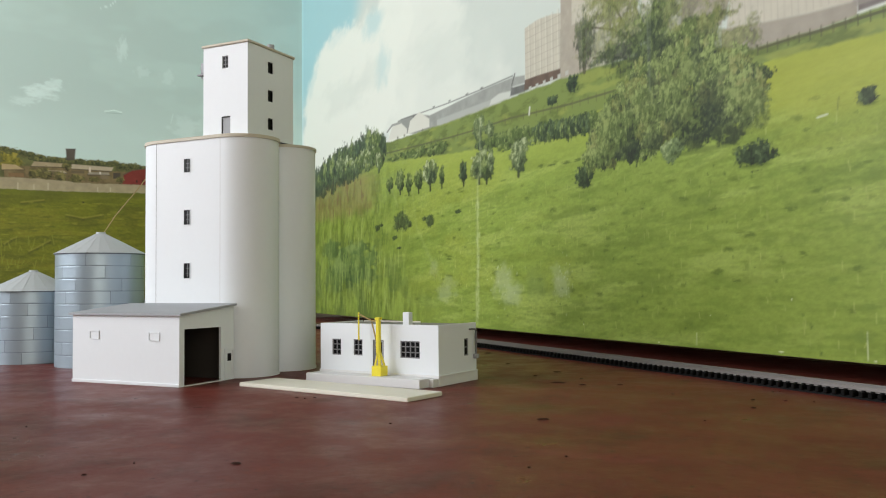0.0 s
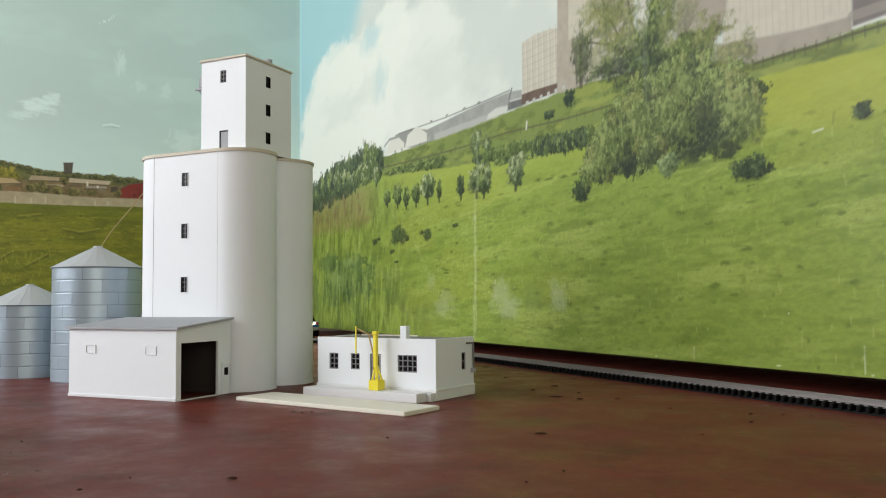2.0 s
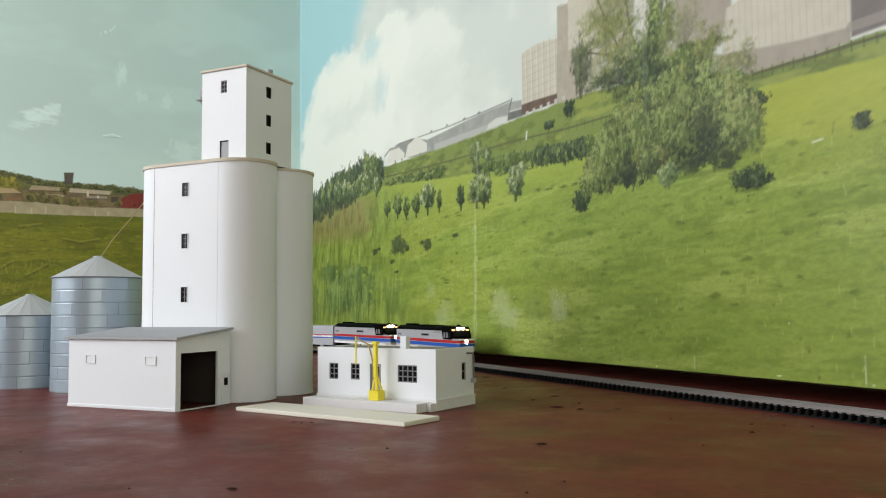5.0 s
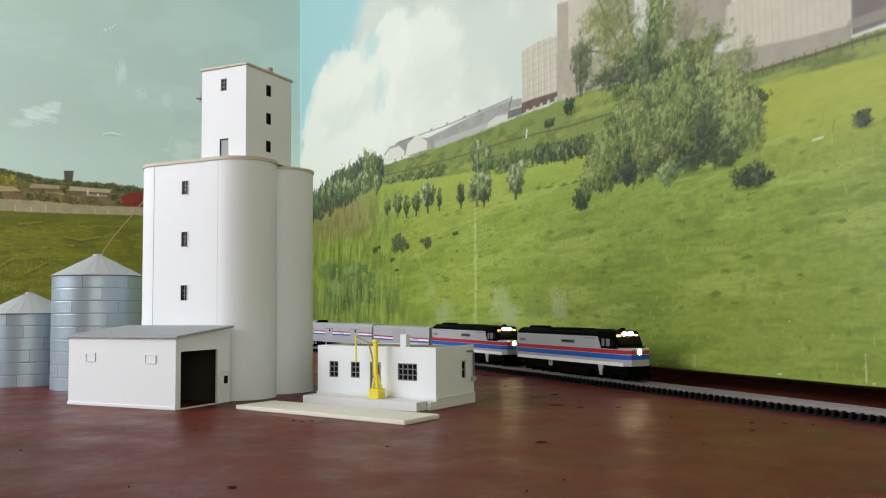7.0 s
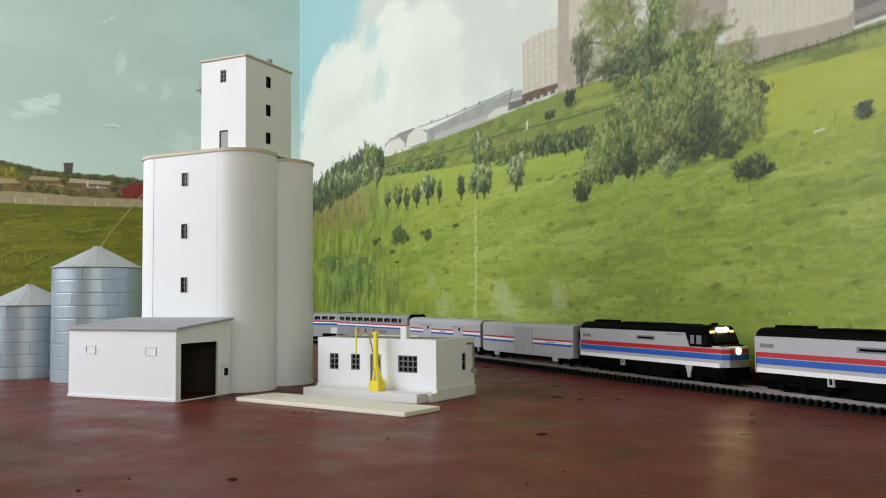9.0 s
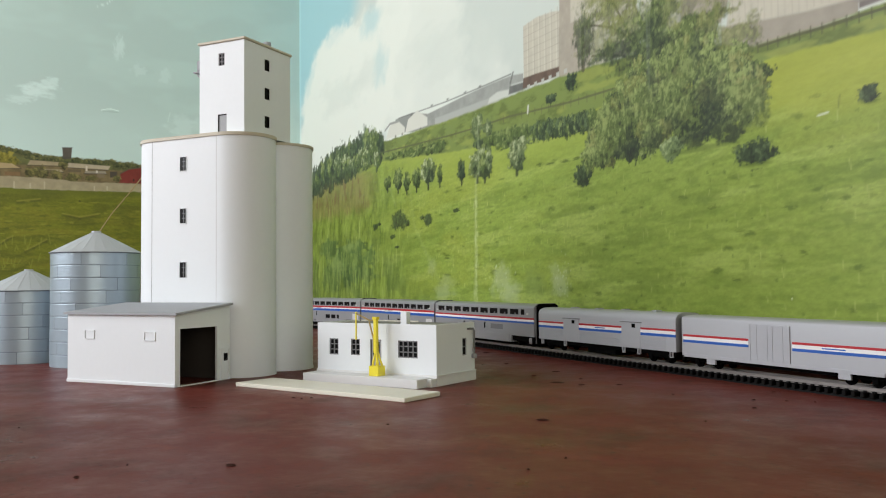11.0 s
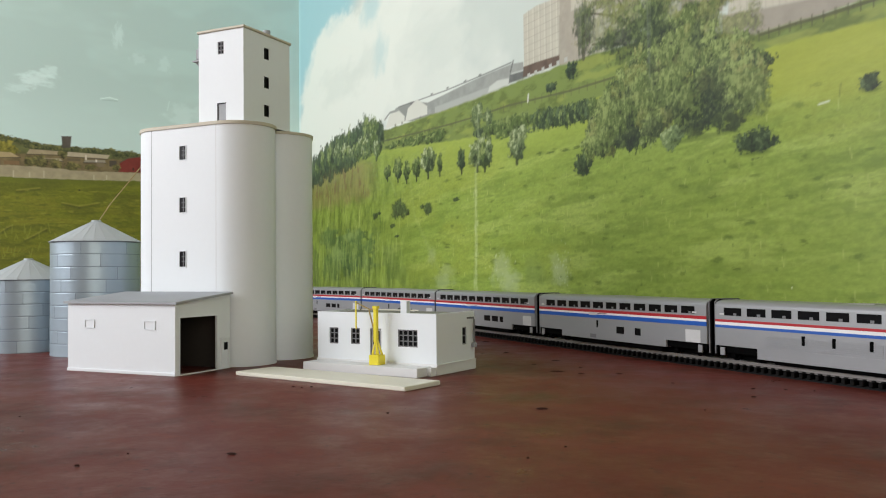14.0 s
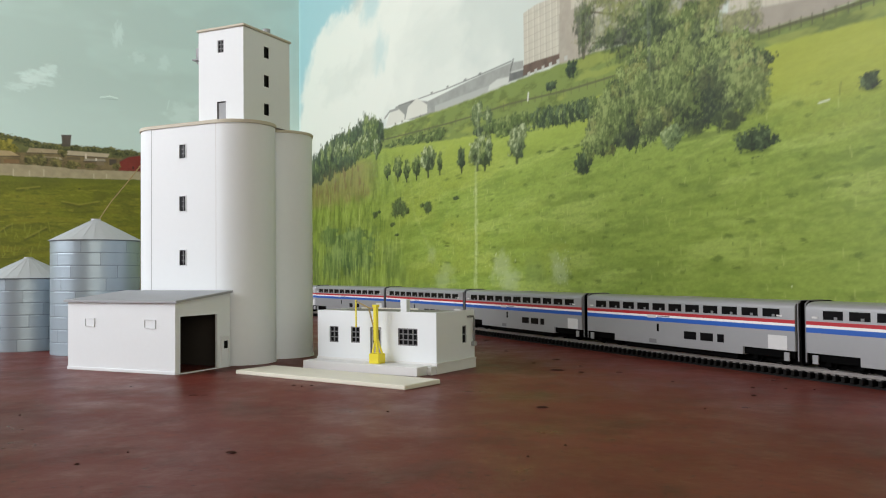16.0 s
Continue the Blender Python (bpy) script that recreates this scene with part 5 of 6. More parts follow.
def paint_shrubs(p):
    shrub_rng = random.Random(3)
    # dark wood at the skyline by the corner
    for k in range(46):
        f = k / 45
        x = -735 + 270 * f
        p.leafy(x, np.interp(x, [-740, -640, -560, -480], [194, 212, 216, 214]) + shrub_rng.uniform(-9, 5), shrub_rng.uniform(9, 15), shrub_rng.uniform(9, 17), LEAF_DARK if shrub_rng.random() < 0.6 else LEAF, k, 4.5, 1.3, 0.35, 0.95, light=shrub_rng.uniform(-0.1, 0.12))
    for k in range(26):
        x = -620 + 150 * k / 25
        p.leafy(x, 202 + shrub_rng.uniform(-10, 6), shrub_rng.uniform(9, 15), shrub_rng.uniform(7, 12), LEAF_PALE if k % 3 == 0 else LEAF, 60 + k, 4.5, 1.1, 0.4, 0.9)
    for k in range(9):
        x = -735 + 22 * k
        p.leafy(x, 186 + shrub_rng.uniform(-5, 5), 13, 10, LEAF_DARK, 90 + k, 5, 1.2, 0.4, 0.8)
    # fence and shrubs on the upper slope
    p.line([(-453, 199.0), (-357, 193.9), (-290, 190.7), (-238, 188.9), (-172, 188.0), (-82, 182.4), (-28, 181.1)], 1.5, RAIL_TONE, 0.85, 0.6)
    for k in range(44):
        x = -470 + 10 * k
        z = np.interp(x, [-470, -228, -170, -84, -30], [(-453, 199.0)[1], (-238, 188.9)[1], (-172, 188.0)[1], (-82, 182.4)[1], (-28, 181.1)[1]])
        p.line([(x, z - 3.5), (x, z + 2)], 0.8, RAIL_TONE, 0.6, 0.5)
    p.line([(-141, 185.6), (-140, 190.9)], 2.2, ink(214, 214, 204), 0.9)
    for k, (a, b, ra, rb) in enumerate(((-354, 186.5, 22.8, 5.2), (-324, 184.3, 18.7, 5.6), (-306, 183.8, 16.7, 5.5), (-418, 190.9, 22.7, 3.7), (-387, 188.2, 21.3, 4.2))):
        p.leafy(a, b, ra, rb, LEAF, 120 + k, 4, 1, 0.4, 0.9)
    for k, (a, b, ra, rb, tones) in enumerate(((-228, 189.2, 9.7, 11.1, LEAF_PALE), (-208, 184.8, 9.2, 7.9, LEAF_PALE), (-191, 172.7, 14.7, 6.7, LEAF), (-167, 170.8, 13.8, 8.4, LEAF), (-209, 171.7, 16.4, 5.4, LEAF), (-226, 173.3, 9.6, 4.5, LEAF_DARK), (-149, 172.5, 14.1, 7.3, LEAF), (-149, 163.2, 15.8, 3.6, LEAF_PALE), (-177, 165.2, 17.0, 3.3, LEAF))):
        p.leafy(a, b, ra, rb, tones, 140 + k, 3.4, 1.2, 0.35, 0.95)
    for k in range(26):
        a0 = -129 + 3.05 * k
        p.leafy(a0, 168.5 - 0.2 * k + shrub_rng.uniform(-2, 2), 7.5, 6.8, (LEAF_DARK, LEAF)[k % 3 == 1], 170 + k, 2.2, 1.6, 0.35, 0.95, light=shrub_rng.uniform(-0.1, 0.15))
    for k, (a, b, ra, rb) in enumerate(((-79, 197.3, 8.0, 6.6), (-107, 189.7, 7.8, 3.9))):
        p.leafy(a, b, ra, rb, LEAF_DARK, 190 + k, 2.2)
    # the row of small trees
    for k, (a, b, ra, rb, tones) in enumerate(((-442, 163.1, 10.2, 8.2, LEAF), (-412, 164.1, 12.8, 12.3, LEAF), (-388, 158.2, 10.6, 10.2, LEAF), (-362, 159.5, 11.6, 11.7, LEAF), (-333, 161.7, 16.3, 13.6, LEAF_PALE), (-306, 155.7, 6.4, 9.4, LEAF), (-259, 154.1, 8.1, 10.4, LEAF_DARK), (-228, 156.3, 18.2, 13.1, LEAF_PALE), (-214, 152.0, 13.5, 10.9, LEAF), (-206, 156.3, 6.1, 11.8, LEAF_PALE), (-159, 153.6, 14.4, 12.5, LEAF_PALE))):
        p.line([(a, b - rb * 1.25), (a, b)], 2.2 + 0.1 * ra, ink(48, 56, 36), 0.95, 0.8)
        p.leafy(a + ra * 0.1, b - rb * 0.25, ra * 0.75, rb * 0.7, LEAF_DARK, 200 + k, 2.8, 1.4, 0.25, 0.95)
        p.leafy(a, b + rb * 0.1, ra, rb * 0.85, tones, 220 + k, 2.8, 1.2, 0.3, 0.9)
    p.glow(-223, 145.1, 21.2, 2.0, ink(60, 70, 40), 0.8, 9)
    for k, (a, b, ra, rb) in enumerate(((-410, 117.8, 20.7, 9.2), (-388, 113.8, 7.6, 3.6), (-335, 113.6, 9.5, 6.2), (-482, 115.6, 7.3, 3.9), (-469, 118.0, 5.3, 1.9), (-428, 101.6, 6.6, 2.5), (-416, 89.8, 6.4, 1.5), (-348, 116.8, 5.6, 2.3), (-271, 118.0, 8.3, 2.1))):
        p.leafy(a, b, ra, rb, (ink(36, 46, 38), ink(62, 76, 50), ink(92, 108, 66)), 240 + k, 3, 1, 0.2, 0.9, edge=0.25)
    for k, (a, b, ra, rb) in enumerate(((-67, 126.1, 10.5, 7.7), (95, 119.7, 14.5, 7.1), (166, 137.3, 5.7, 4.3))):
        p.glow(a + 1, b - rb * 0.9, ra * 1.1, rb * 0.28, GRASS_DEEP * 0.6, 0.7, k)
        p.leafy(a, b, ra, rb, LEAF_DARK, 260 + k, 2.0, 1.1, 0.3, 0.97)
    p.line([(100, 176.9), (124, 176.4), (141, 175.7), (158, 175.6), (187, 174.9)], 1.6, RAIL_TONE * 0.8, 0.85, 0.5)
    for k in range(16):
        x = 92 + 7 * k
        z = np.interp(x, [(100, 176.9)[0], (158, 175.6)[0], (187, 174.9)[0]], [(100, 176.9)[1], (158, 175.6)[1], (187, 174.9)[1]])
        p.line([(x, z - 3), (x, z + 2)], 0.9, RAIL_TONE * 0.8, 0.7, 0.5)
    p.line([(137, 132.1), (143, 132.7)], 1.0, ink(226, 226, 206), 0.7, 0.5)
    p.line([(149, 133.8), (150, 139.8)], 0.8, ink(110, 120, 60), 0.6, 0.5)


def paint_willow(p):
    """The large tree: bare upper limbs, then drooping tufts laid from the back to the front."""
    t_rng = random.Random(8)
    bark = ink(84, 78, 58)
    for pts, w in (([(11, 172.6), (11, 193.0), (10, 215.5), (18, 238.8), (22, 259.5)], 3.4), ([(9, 193.3), (-11, 213.7), (-26, 237.5), (-41, 266.4), (-47, 284.9)], 2.2), ([(1, 203.0), (-29, 223.5), (-55, 232.4)], 1.5),
                   ([(-5, 197.0), (-36, 206.2), (-53, 209.5)], 1.6), ([(10, 204.4), (-5, 231.0), (-10, 255.8)], 1.8), ([(-26, 237.5), (-44, 251.2), (-49, 261.0)], 1.0), ([(-64, 202.4), (-64, 232.3)], 4.0), ([(17, 202.3), (44, 205.9)], 1.4)):
        p.line(pts, w, bark, 0.85, 0.7)
    # open, airy crown
    for k, (a, b, ra, rb, f, tones) in enumerate(((-28, 250.2, 26.5, 15.7, 0.65, WILLOW_OLIVE), (-34, 239.2, 28.2, 11.9, 0.75, WILLOW_OLIVE), (-11, 217.5, 23.8, 15.3, 0.85, WILLOW_OLIVE), (-39, 218.2, 26.1, 9.6, 0.55, WILLOW_OLIVE), (-64, 224.8, 9.8, 19.1, 0.8, WILLOW_DARK),
                                                 (21, 241.5, 12.9, 21.8, 0.9, WILLOW), (18, 220.6, 21.7, 18.2, 0.9, WILLOW), (-16, 265.5, 36.5, 15.4, 0.5, WILLOW_OLIVE), (36, 218.6, 18.3, 17.7, 0.5, WILLOW_OLIVE), (48, 197.6, 27.3, 14.5, 0.95, WILLOW_OLIVE), (78, 185.5, 20.0, 11.1, 0.75, WILLOW_OLIVE), (33, 194.6, 25.7, 14.2, 0.95, WILLOW), (-17, 205.7, 30.4, 11.6, 0.9, WILLOW_DARK), (12, 196.4, 19.9, 22.1, 0.95, WILLOW_DARK))):
        p.leafy(a, b, ra, rb, tones, 400 + k, 1.7, 1.4, 0.55, f, edge=0.35)
    # the broad body, in tufts
    body = []
    for k in range(190):
        x = t_rng.uniform(0, 1)
        a = -60 + 158 * x
        low, high = np.interp(a, [-62, -30, 0, 40, 80, 110], [136, 134, 136, 140, 146, 152]), np.interp(a, [-62, -46, -28, 0, 40, 75, 96, 112], [142, 158, 174, 190, 190, 180, 164, 150])
        b = t_rng.uniform(low, high)
        body.append((b, a))
    for k, (b, a) in enumerate(sorted(body, reverse=True)):
        lit = 0.12 * math.sin(a * 0.09 + 0.4) + t_rng.uniform(-0.18, 0.16)
        p.leafy(a, b, t_rng.uniform(5, 10), t_rng.uniform(6, 11), (WILLOW, WILLOW, WILLOW_OLIVE, WILLOW, WILLOW_DARK)[k % 5], 450 + k, 1.35, 1.6, 0.5, 0.97, light=lit, edge=0.18)
    for k, (a, b, ra, rb, f) in enumerate(((72, 138.6, 20.4, 9.2, 0.9), (49, 134.4, 12.6, 4.8, 0.85), (62, 158.2, 13.8, 11.4, 0.7), (11, 176.2, 7.7, 11.0, 0.75), (10, 140.6, 16.6, 5.9, 0.7), (-16, 137.1, 12.0, 5.0, 0.85), (32, 150.3, 10.3, 7.1, 0.5))):
        p.leafy(a, b, ra, rb, (ink(34, 40, 34), ink(52, 62, 44), ink(92, 104, 64)), 620 + k, 1.7, 1.4, 0.5, f, edge=0.3)
    for k, (a, b, ra, rb, f) in enumerate(((30, 167.5, 15.5, 7.8, 0.8), (5, 158.9, 16.9, 9.6, 0.75), (40, 155.9, 12.0, 6.3, 0.7), (-28, 155.3, 18.8, 13.3, 0.8), (88, 153.0, 14.2, 9.6, 0.75), (94, 142.2, 11.4, 8.2, 0.7), (28, 185.2, 15.7, 9.3, 0.7), (-0, 171.2, 13.8, 6.7, 0.6), (-43, 141.8, 11.8, 8.8, 0.7), (45, 175.7, 14.7, 7.6, 0.6))):
        p.leafy(a, b, ra, rb, WILLOW, 640 + k, 1.7, 1.8, 0.55, f, light=0.1, edge=0.3)
    p.leafy(28, 131.3, 9.9, 6.4, (ink(60, 74, 48), ink(112, 128, 84), ink(160, 172, 124)), 660, 2.0, 1, 0.35, 0.95)
    p.glow(51, 127.9, 43.3, 2.1, ink(84, 100, 46), 0.55, 8)
    p.line([(8, 173.1), (9, 200.8), (10, 226.5)], 1.4, ink(120, 128, 112), 0.2, 0.7)


def paint_wear_and_sheen(p):
    """The worn vertical joint, pale patches of painted film sheen with smudges, and scratches."""
    w_rng = random.Random(9)
    pale = ink(192, 202, 140)
    joint = [(-230, 145.5), (-232, 121.3), (-232, 91.0), (-232, 65.8), (-235, 40.6), (-235, 10.3)]
    p.line(joint, 5.0, pale, 0.22, 2.6)
    p.line(joint, 1.0, ink(196, 205, 146), 0.22, 0.8)
    for k in range(140):
        i = w_rng.uniform(14, 124)
        a = np.interp(i, [14, 60, 124], [-233, -232, -231]) + w_rng.gauss(0, 1.6)
        p.line([(a, i), (a, i + w_rng.uniform(1, 5))], 0.9, ink(196, 206, 148), w_rng.uniform(0.1, 0.35), 0.5)
    p.line([(-225, 145.8), (-226, 171.2), (-226, 191.4)], 2.0, ink(190, 198, 160), 0.28, 1.0)
    p.line([(-379, 147.1), (-368, 108.9), (-339, 79.7), (-311, 53.9)], 4.0, pale, 0.08, 2.6)
    p.line([(-436, 155.4), (-419, 135.2)], 3.0, pale, 0.15, 1.6)
    # hazy reflection on the glossy film, put into the print's colour with the smudges
    for k, (a, b, ra, rb, s) in enumerate(((-187, 50.4, 21.3, 16.2, 0.5), (-170, 41.0, 18.5, 11.2, 0.45), (-97, 47.8, 15.2, 12.7, 0.5), (-103, 57.6, 10.8, 8.5, 0.35), (-300, 40.1, 25.2, 8.7, 0.4), (-294, 51.0, 19.9, 7.6, 0.3), (-325, 66.9, 13.3, 11.2, 0.3))):
        p.glow(a, b, ra, rb, ink(178, 188, 142), s, 700 + k, 0.4)
    p.glow(-135, 50.1, 18.5, 15.1, ink(120, 138, 78), 0.4, 720, 0.3)
    for k in range(80):
        a, b = ((w_rng.gauss(-187, 14), w_rng.gauss(50, 14)) if k % 2 else (w_rng.gauss(-95, 7), w_rng.gauss(50, 12)))
        p.glow(a, b, w_rng.uniform(0.5, 1.1), w_rng.uniform(0.6, 1.6), ink(200, 208, 172), w_rng.uniform(0.2, 0.5), k)
    for x, lo, hi in ((46, 12, 19), (162, 12, 25)):
        p.line([(x, lo), (x + 0.3, hi)], 0.7, ink(214, 218, 176), 0.6, 0.4)
    for a, b, w in ((110, 12.2, 2.2), (166, 11.4, 0.9), (12, 11.6, 1.2), (58, 30, 0.5), (-70, 20, 0.6), (118, 40, 0.5)):
        p.glow(a, b, w, 0.6, ink(232, 232, 196), 0.9, 3, 0.1)
    for k in range(60):
        p.glow(w_rng.uniform(-220, 180), w_rng.uniform(14, 110), w_rng.uniform(2.5, 7), w_rng.uniform(1.5, 4), ink(106, 126, 56), w_rng.uniform(0.2, 0.5), 740 + k, 0.6)
    for k in range(90):
        p.glow(w_rng.uniform(-220, 180), w_rng.uniform(12, 120), w_rng.uniform(0.6, 1.4), w_rng.uniform(0.6, 1.6), ink(92, 110, 50), w_rng.uniform(0.4, 0.8), 800 + k, 0.5)
    p.line([(7, 238.1), (7, 201.6), (7, 183.5)], 1.6, ink(186, 192, 176), 0.1, 1.0)


def paint_hillside():
    p = Print(spaced((CORNER, -450, 2.0), (-450, -150, 1.5), (-150, 185, 0.85), (185, 1000, 9)), spaced((10.3, 262, 0.68), (262, 480, 1.8), (480, 640, 8)), (0.9, 0.945, 0.92))
    paint_sky(p)
    paint_ridge(p)
    paint_meadow(p)
    paint_reeds(p)
    paint_shrubs(p)
    paint_willow(p)
    paint_wear_and_sheen(p)
    p.sheet("hillside_print", lambda a, b: (a, np.full_like(a, 37.9), b), PRINTED, right_board, "glossy print of a green hillside, factory and clouds")


def paint_village():
    p = Print(spaced((0, 130, 2.4), (130, 430, 0.85), (430, 1288, 12)), spaced((9.6, 262, 0.75), (262, 420, 1.2), (420, 480, 3), (480, 640, 8)), (1.42, 1.42, 1.46))
    area, A, B = p.whole()
    p.tone[area] = ink(157, 178, 171)
    p.lay(area, 0.7 * ease(330, 215, B), ink(172, 194, 187))
    p.lay(area, 0.35 * ease(0.5, 0.8, rough(A / 120, B / 50, 801, 4)), ink(168, 192, 184))
    for k, (a, b, ra, rb, s) in enumerate(((357, 309.7, 25.5, 10.5, 0.75), (340, 321.9, 15.0, 9.1, 0.6), (375, 296.2, 17.2, 5.9, 0.45), (255, 378.3, 8.0, 17.2, 0.5), (229, 349.7, 10.4, 9.5, 0.3), (194, 343.6, 10.6, 12.8, 0.3), (164, 275.0, 31.0, 17.7, 0.4))):
        p.glow(a, b, ra, rb, ink(188, 208, 202), s, 810 + k, 0.55)
    # creases in the sky
    p.line([(277, 290.0), (265, 292.5), (255, 290.2)], 1.2, ink(206, 222, 214), 0.7, 0.6)
    p.line([(275, 287.8), (255, 288.6)], 0.9, ink(120, 148, 140), 0.5, 0.5)
    p.line([(190, 280.3), (187, 293.3)], 1.0, ink(188, 208, 200), 0.5, 0.5)
    p.line([(283, 432.5), (271, 437.1), (264, 444.4)], 1.3, ink(200, 216, 210), 0.6, 0.6)
    # wooded skyline, village, wall
    sky_line = [(217, 215.3), (229, 217.8), (261, 220.7), (286, 222.5), (297, 221.8), (324, 222.6), (347, 223.6), (374, 228.7), (398, 233.9), (600, 240), (1700, 240)]
    p.band(sky_line, [(0, 150), (1700, 150)], ink(86, 90, 52), 1.0, 2.2, 6, 820, 0.3)
    v_rng = random.Random(4)
    for k in range(34):
        a = 225 + 6 * k + v_rng.uniform(-3, 3)
        top = np.interp(a, [q[0] for q in sky_line], [q[1] for q in sky_line])
        p.leafy(a, top - v_rng.uniform(1, 7), v_rng.uniform(5, 9), v_rng.uniform(2.5, 4.5), (ink(40, 48, 28), ink(74, 80, 46), ink(112, 112, 64)), 830 + k, 2.6, 1, 0.4, 0.9)
    p.leafy(390, 216.7, 13.0, 11.8, (ink(78, 78, 26), ink(118, 114, 40), ink(150, 142, 60)), 870, 3, 1, 0.4, 0.9)
    p.poly([(324, 220.3), (314, 220.9), (313, 236.1), (325, 235.4)][::-1], ink(70, 66, 58), 0.6, 0.15)
    p.line([(325, 235.4), (313, 236.1)], 1.0, ink(52, 50, 46), 0.8, 0.5)
    p.band([(223, 205.5), (296, 211.2), (371, 210.3), (398, 210.4)], [(223, 188.3), (296, 188.3), (371, 189.6), (397, 191.3)], ink(104, 92, 62), 1.5, 1.5, 7, 880, 0.35)
    for top_l, top_r, low_r, low_l, tone in (((363, 216.7), (328, 215.6), (326, 210.5), (367, 209.8), ink(150, 138, 108)), ((317, 215.4), (265, 213.6), (268, 208.0), (323, 209.1), ink(166, 156, 130)), ((401, 211.7), (385, 211.1), (374, 205.0), (401, 203.6), ink(158, 142, 104)),
                                         ((358, 205.8), (326, 205.9), (323, 202.3), (361, 201.9), ink(150, 140, 112)), ((296, 205.8), (271, 206.3), (270, 202.5), (298, 202.0), ink(140, 134, 116))):
        p.poly([top_l, low_l, low_r, top_r][::-1], tone, 0.7, 0.12)
        p.line([low_l, low_r], 1.0, ink(58, 52, 40), 0.8, 0.6)
    for x, w, h, tone in (((261, 202.2), 9, 8, ink(70, 64, 54)), ((310, 205.2), 16, 3.5, ink(94, 84, 62)), ((277, 199.9), 10, 5, ink(112, 100, 76)), ((384, 197.8), 18, 5, ink(112, 90, 60)), ((295, 209.0), 2.4, 7, ink(190, 182, 160)), ((282, 205.0), 2, 3, ink(206, 200, 184)), ((338, 203.1), 12, 4, ink(96, 88, 62))):
        p.poly([(x[0] - w / 2, x[1] - h / 2), (x[0] + w / 2, x[1] - h / 2), (x[0] + w / 2, x[1] + h / 2), (x[0] - w / 2, x[1] + h / 2)], tone, 0.6, 0.15)
    p.poly([(223, 191.4), (254, 190.9), (252, 204.1), (242, 210.1), (223, 213.4)], ink(112, 44, 36), 0.7, 0.15)
    p.line([(252, 204.1), (241, 210.9), (223, 214.2)], 1.2, ink(84, 70, 58), 0.9, 0.5)
    for x in ((235, 195.6), (227, 195.9)):
        p.glow(x[0], x[1], 1.6, 3.2, ink(40, 26, 24), 0.8, 3)
    for k, (a, b, ra, rb) in enumerate(((351, 201.7, 12.1, 7.5), (312, 196.0, 9.7, 6.1), (332, 196.6, 6.8, 7.5), (257, 196.9, 5.8, 3.9), (363, 200.3, 8.0, 6.7), (324, 211.3, 5.5, 4.5), (289, 196.3, 7.0, 3.8))):
        p.leafy(a, b, ra, rb, (ink(44, 44, 24), ink(82, 82, 42), ink(122, 116, 66)), 890 + k, 2.4, 1, 0.4, 0.9)
    p.band([(216, 190.2), (227, 191.3), (296, 190.6), (345, 193.0), (371, 194.0), (397, 194.3), (1700, 182)], [(216, 179.2), (227, 179.5), (296, 178.4), (345, 178.0), (371, 178.5), (397, 178.9), (1700, 165)], ink(150, 142, 112), 0.9, 0.8, 9, 900, 0.14)
    for x, h in (((382, 183.2), 9), ((346, 184.7), 8), ((363, 183.2), 6), ((285, 182.7), 5), ((269, 183.3), 5)):
        p.line([(x[0], x[1] - h * 0.55), (x[0], x[1] + h * 0.45)], 1.6, ink(176, 168, 140), 0.8, 0.5)
    # dull field
    f_top = [(0, 178), (216, 179.2), (227, 179.5), (296, 178.4), (345, 178.0), (397, 178.9), (1700, 165)]
    edge = np.interp(A, [q[0] for q in f_top], [q[1] for q in f_top]) + 1.6 * (rough(A / 9, B / 6, 910) - 0.5)
    c = np.empty(A.shape + (3,))
    c[:] = ink(110, 116, 28)
    for sa, sb, seed, amount, tone in ((60, 10, 911, 0.7, ink(128, 128, 36)), (34, 6, 912, 0.7, ink(92, 98, 26)), (12, 3, 913, 0.5, ink(122, 130, 34)), (50, 16, 914, 0.5, ink(84, 90, 26))):
        m = (amount * ease(0.48, 0.82, rough(A / sa, (B + 0.03 * A) / sb, seed, 4)))[..., None]
        c = c * (1 - m) + tone * m
    c *= (1 + 0.35 * (rough(A / 2.4, B / 1.6, 915, 4, 0.7) - 0.5))[..., None]
    p.lay(area, ease(0.8, -0.8, B - edge), c * 0.86)
    p.lay(area, 0.5 * ease(0.8, -0.8, B - edge) * ease(14, 2, edge - B), ink(86, 94, 30))
    for pts in ([(397, 105.0), (389, 111.0), (383, 114.0)], [(368, 95.7), (358, 101.0), (343, 110.1)], [(324, 144.9), (303, 140.9), (278, 146.1)], [(378, 159.8), (351, 163.6)]):
        p.line(pts, 3.0, ink(66, 72, 24), 0.55, 1.4)
        p.line([(a, b + 2.4) for a, b in pts], 1.6, ink(138, 138, 52), 0.5, 1.0)
    for k in range(120):
        a, b = v_rng.uniform(225, 410), v_rng.uniform(60, 165)
        p.glow(a, b, v_rng.uniform(3, 8), v_rng.uniform(0.8, 2.2), ink(*((72, 80, 24) if k % 2 else (136, 138, 44))), v_rng.uniform(0.25, 0.55), k, 0.5)
    for k in range(40):
        a, b = v_rng.uniform(330, 410), v_rng.uniform(70, 110)
        p.line([(a, b), (a + v_rng.uniform(-3, 3), b + v_rng.uniform(4, 12))], 1.0, ink(132, 140, 48), 0.5, 0.6)
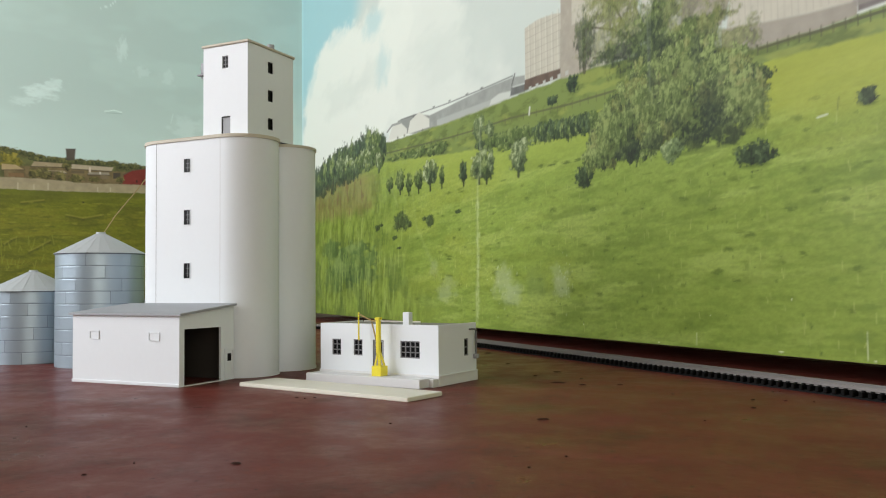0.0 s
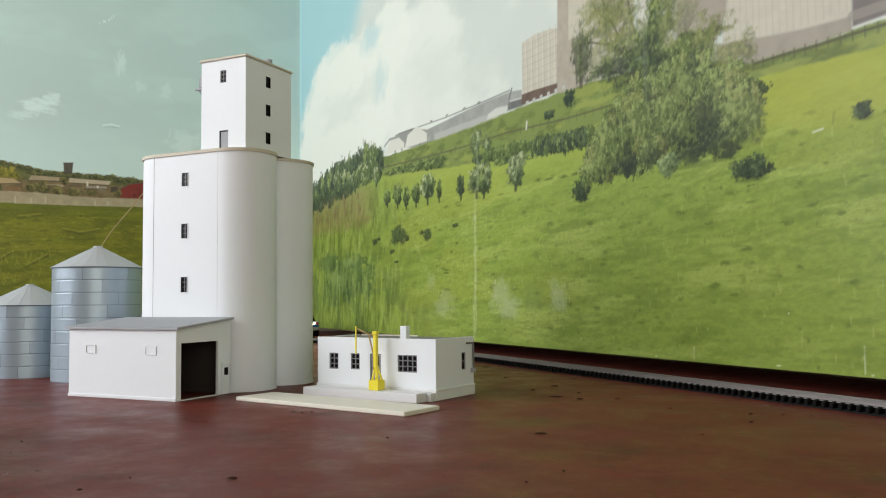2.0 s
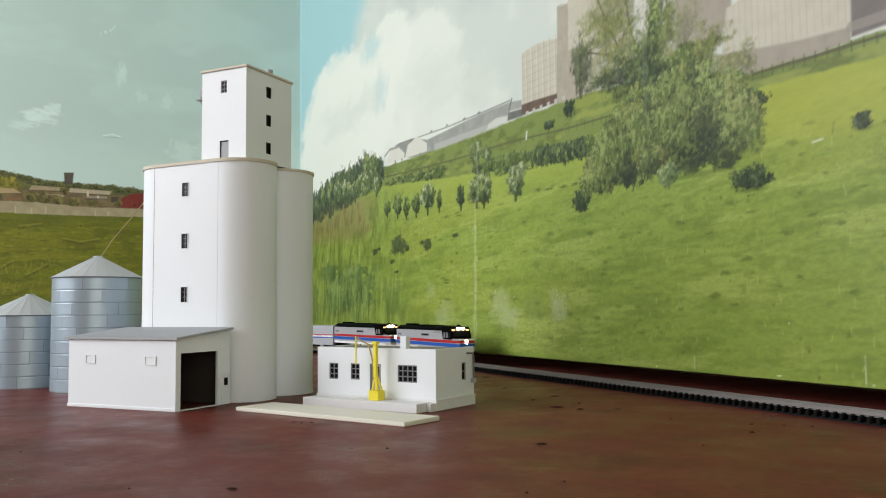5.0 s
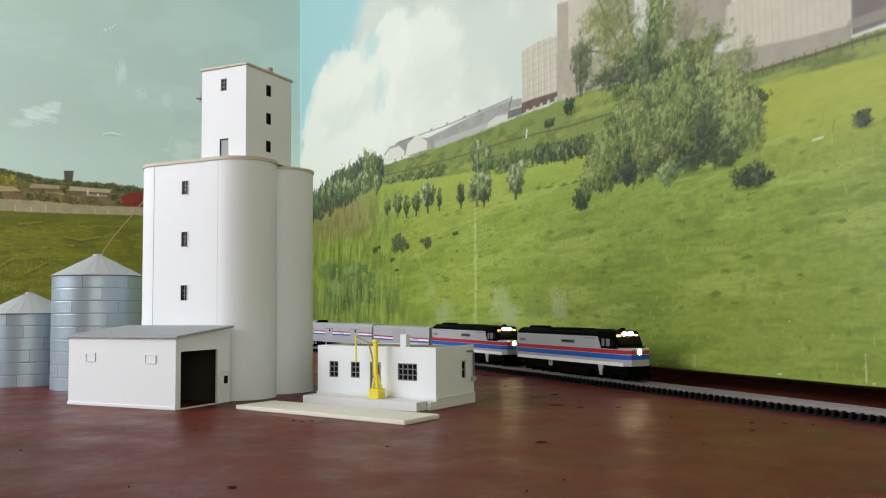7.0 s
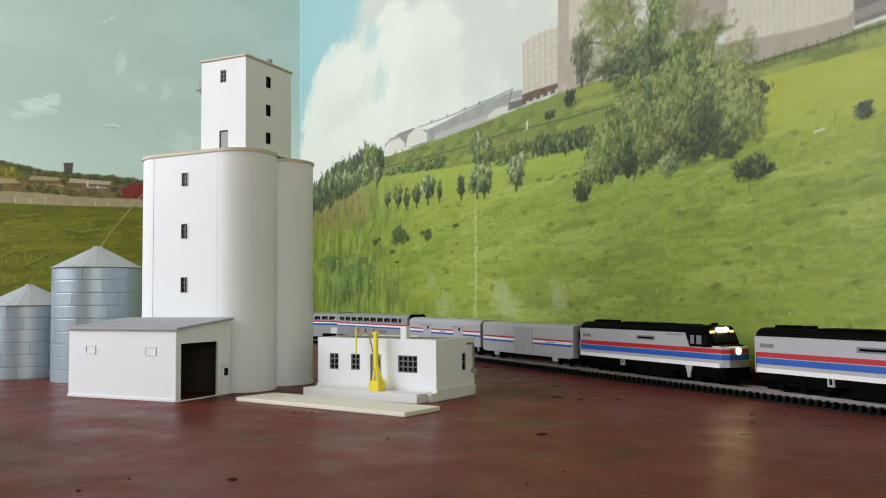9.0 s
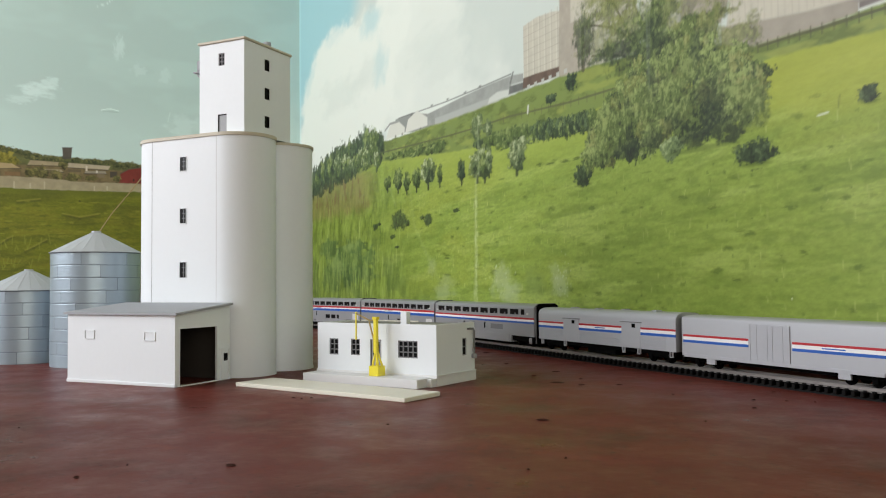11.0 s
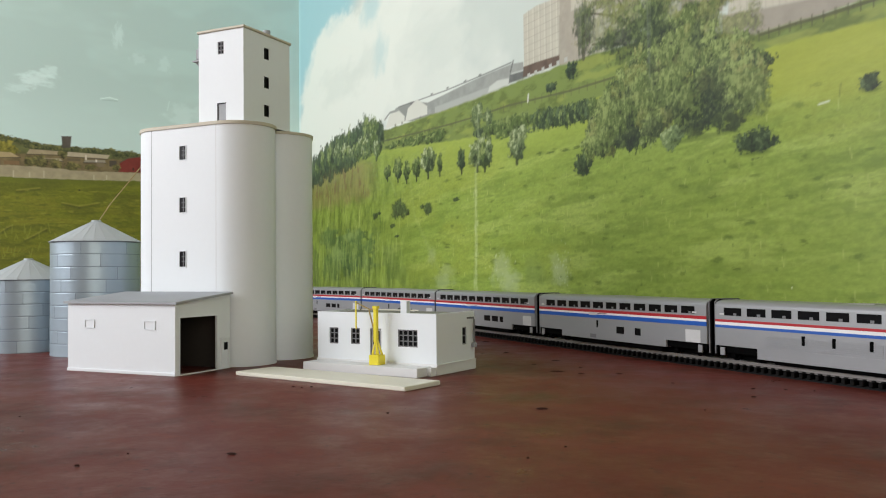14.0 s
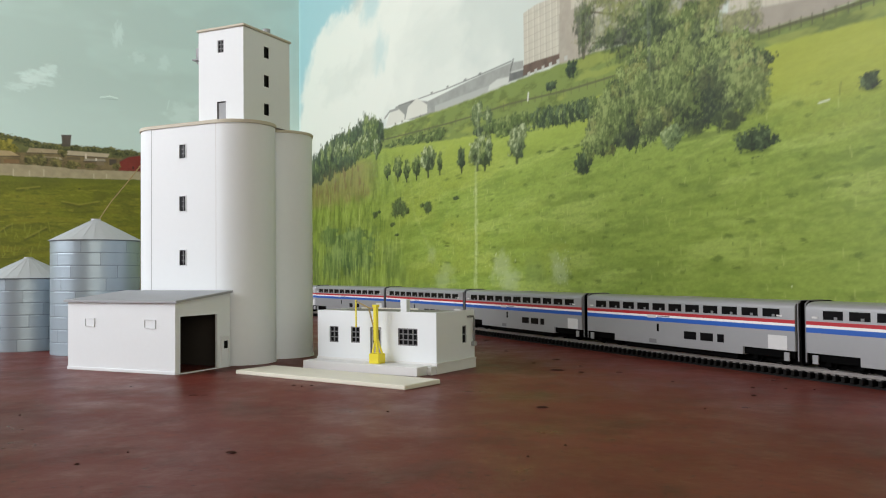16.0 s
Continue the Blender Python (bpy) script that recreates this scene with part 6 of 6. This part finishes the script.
    p.glow((303, 164.5)[0], (303, 164.5)[1], 2.4, 1.6, ink(56, 58, 24), 0.9, 2)
    far = np.interp(A, [q[0] for q in sky_line], [q[1] for q in sky_line])
    p.shade(area, ease(3, -1, B - far), 0.8)
    p.sheet("village_print", lambda a, b: (np.full_like(a, CORNER + 0.1), 38.0 - a, b), PRINTED, left_board, "glossy print of a village above dull fields")


paint_hillside()
paint_village()
rng = random.Random(7)

# ---- crumbs and scuffs on the table ----
def crumbs():
    for x, y, r, st in ((35, 307, 2.6, 2.2), (-96, 222, 1.5, 1.0), (56, 420, 3.4, 2.4), (-59, 235, 1.8, 1.6), (30, 603, 3.0, 2.0), (22, 226, 1.0, 1.0), (66, 410, 2.2, 1.8), (62, 470, 2.0, 2.4), (-20, 300, 1.0, 1.2), (120, 330, 1.4, 1.6), (-150, 300, 0.9, 1.1), (-66, 372, 0.7, 3.0), (-62, 369, 0.9, 1.2), (-58, 371, 0.6, 2.6), (48, 452, 1.2, 2.2), (84, 408, 1.0, 3.2), (100, 372, 0.8, 2.0), (128, 352, 0.9, 3.0), (140, 348, 0.7, 2.4), (150, 344, 0.7, 2.0), (92, 300, 0.7, 1.3), (-128, 226, 1.0, 1.0), (-88, 236, 0.7, 1.0), (34, 240, 0.8, 1.2), (38, 520, 1.4, 2.4), (70, 436, 0.9, 2.6)):
        n, r = 9, r * 0.62
        ring = [(st * r * rng.uniform(0.6, 1.0) * math.cos(6.2832 * k / n), r * rng.uniform(0.6, 1.0) * math.sin(6.2832 * k / n)) for k in range(n)]
        top = [(a * 0.6, b * 0.6, 0.35) for a, b in ring]
        sh = Shape().add([(a, b, 0.02) for a, b in ring] + top, [tuple(range(n, 2 * n))] + [(k, (k + 1) % n, n + (k + 1) % n, n + k) for k in range(n)])
        o = part("crumb", sh, DEBRIS)
        o.matrix_world = pose(x * MM, y * MM, 0.0002, 0, 0, rng.uniform(-20, 20))
        tagged(o, "dark flat crumb of dirt on the tabletop", "crumb", group="crumbs on the table")


crumbs()


motions()
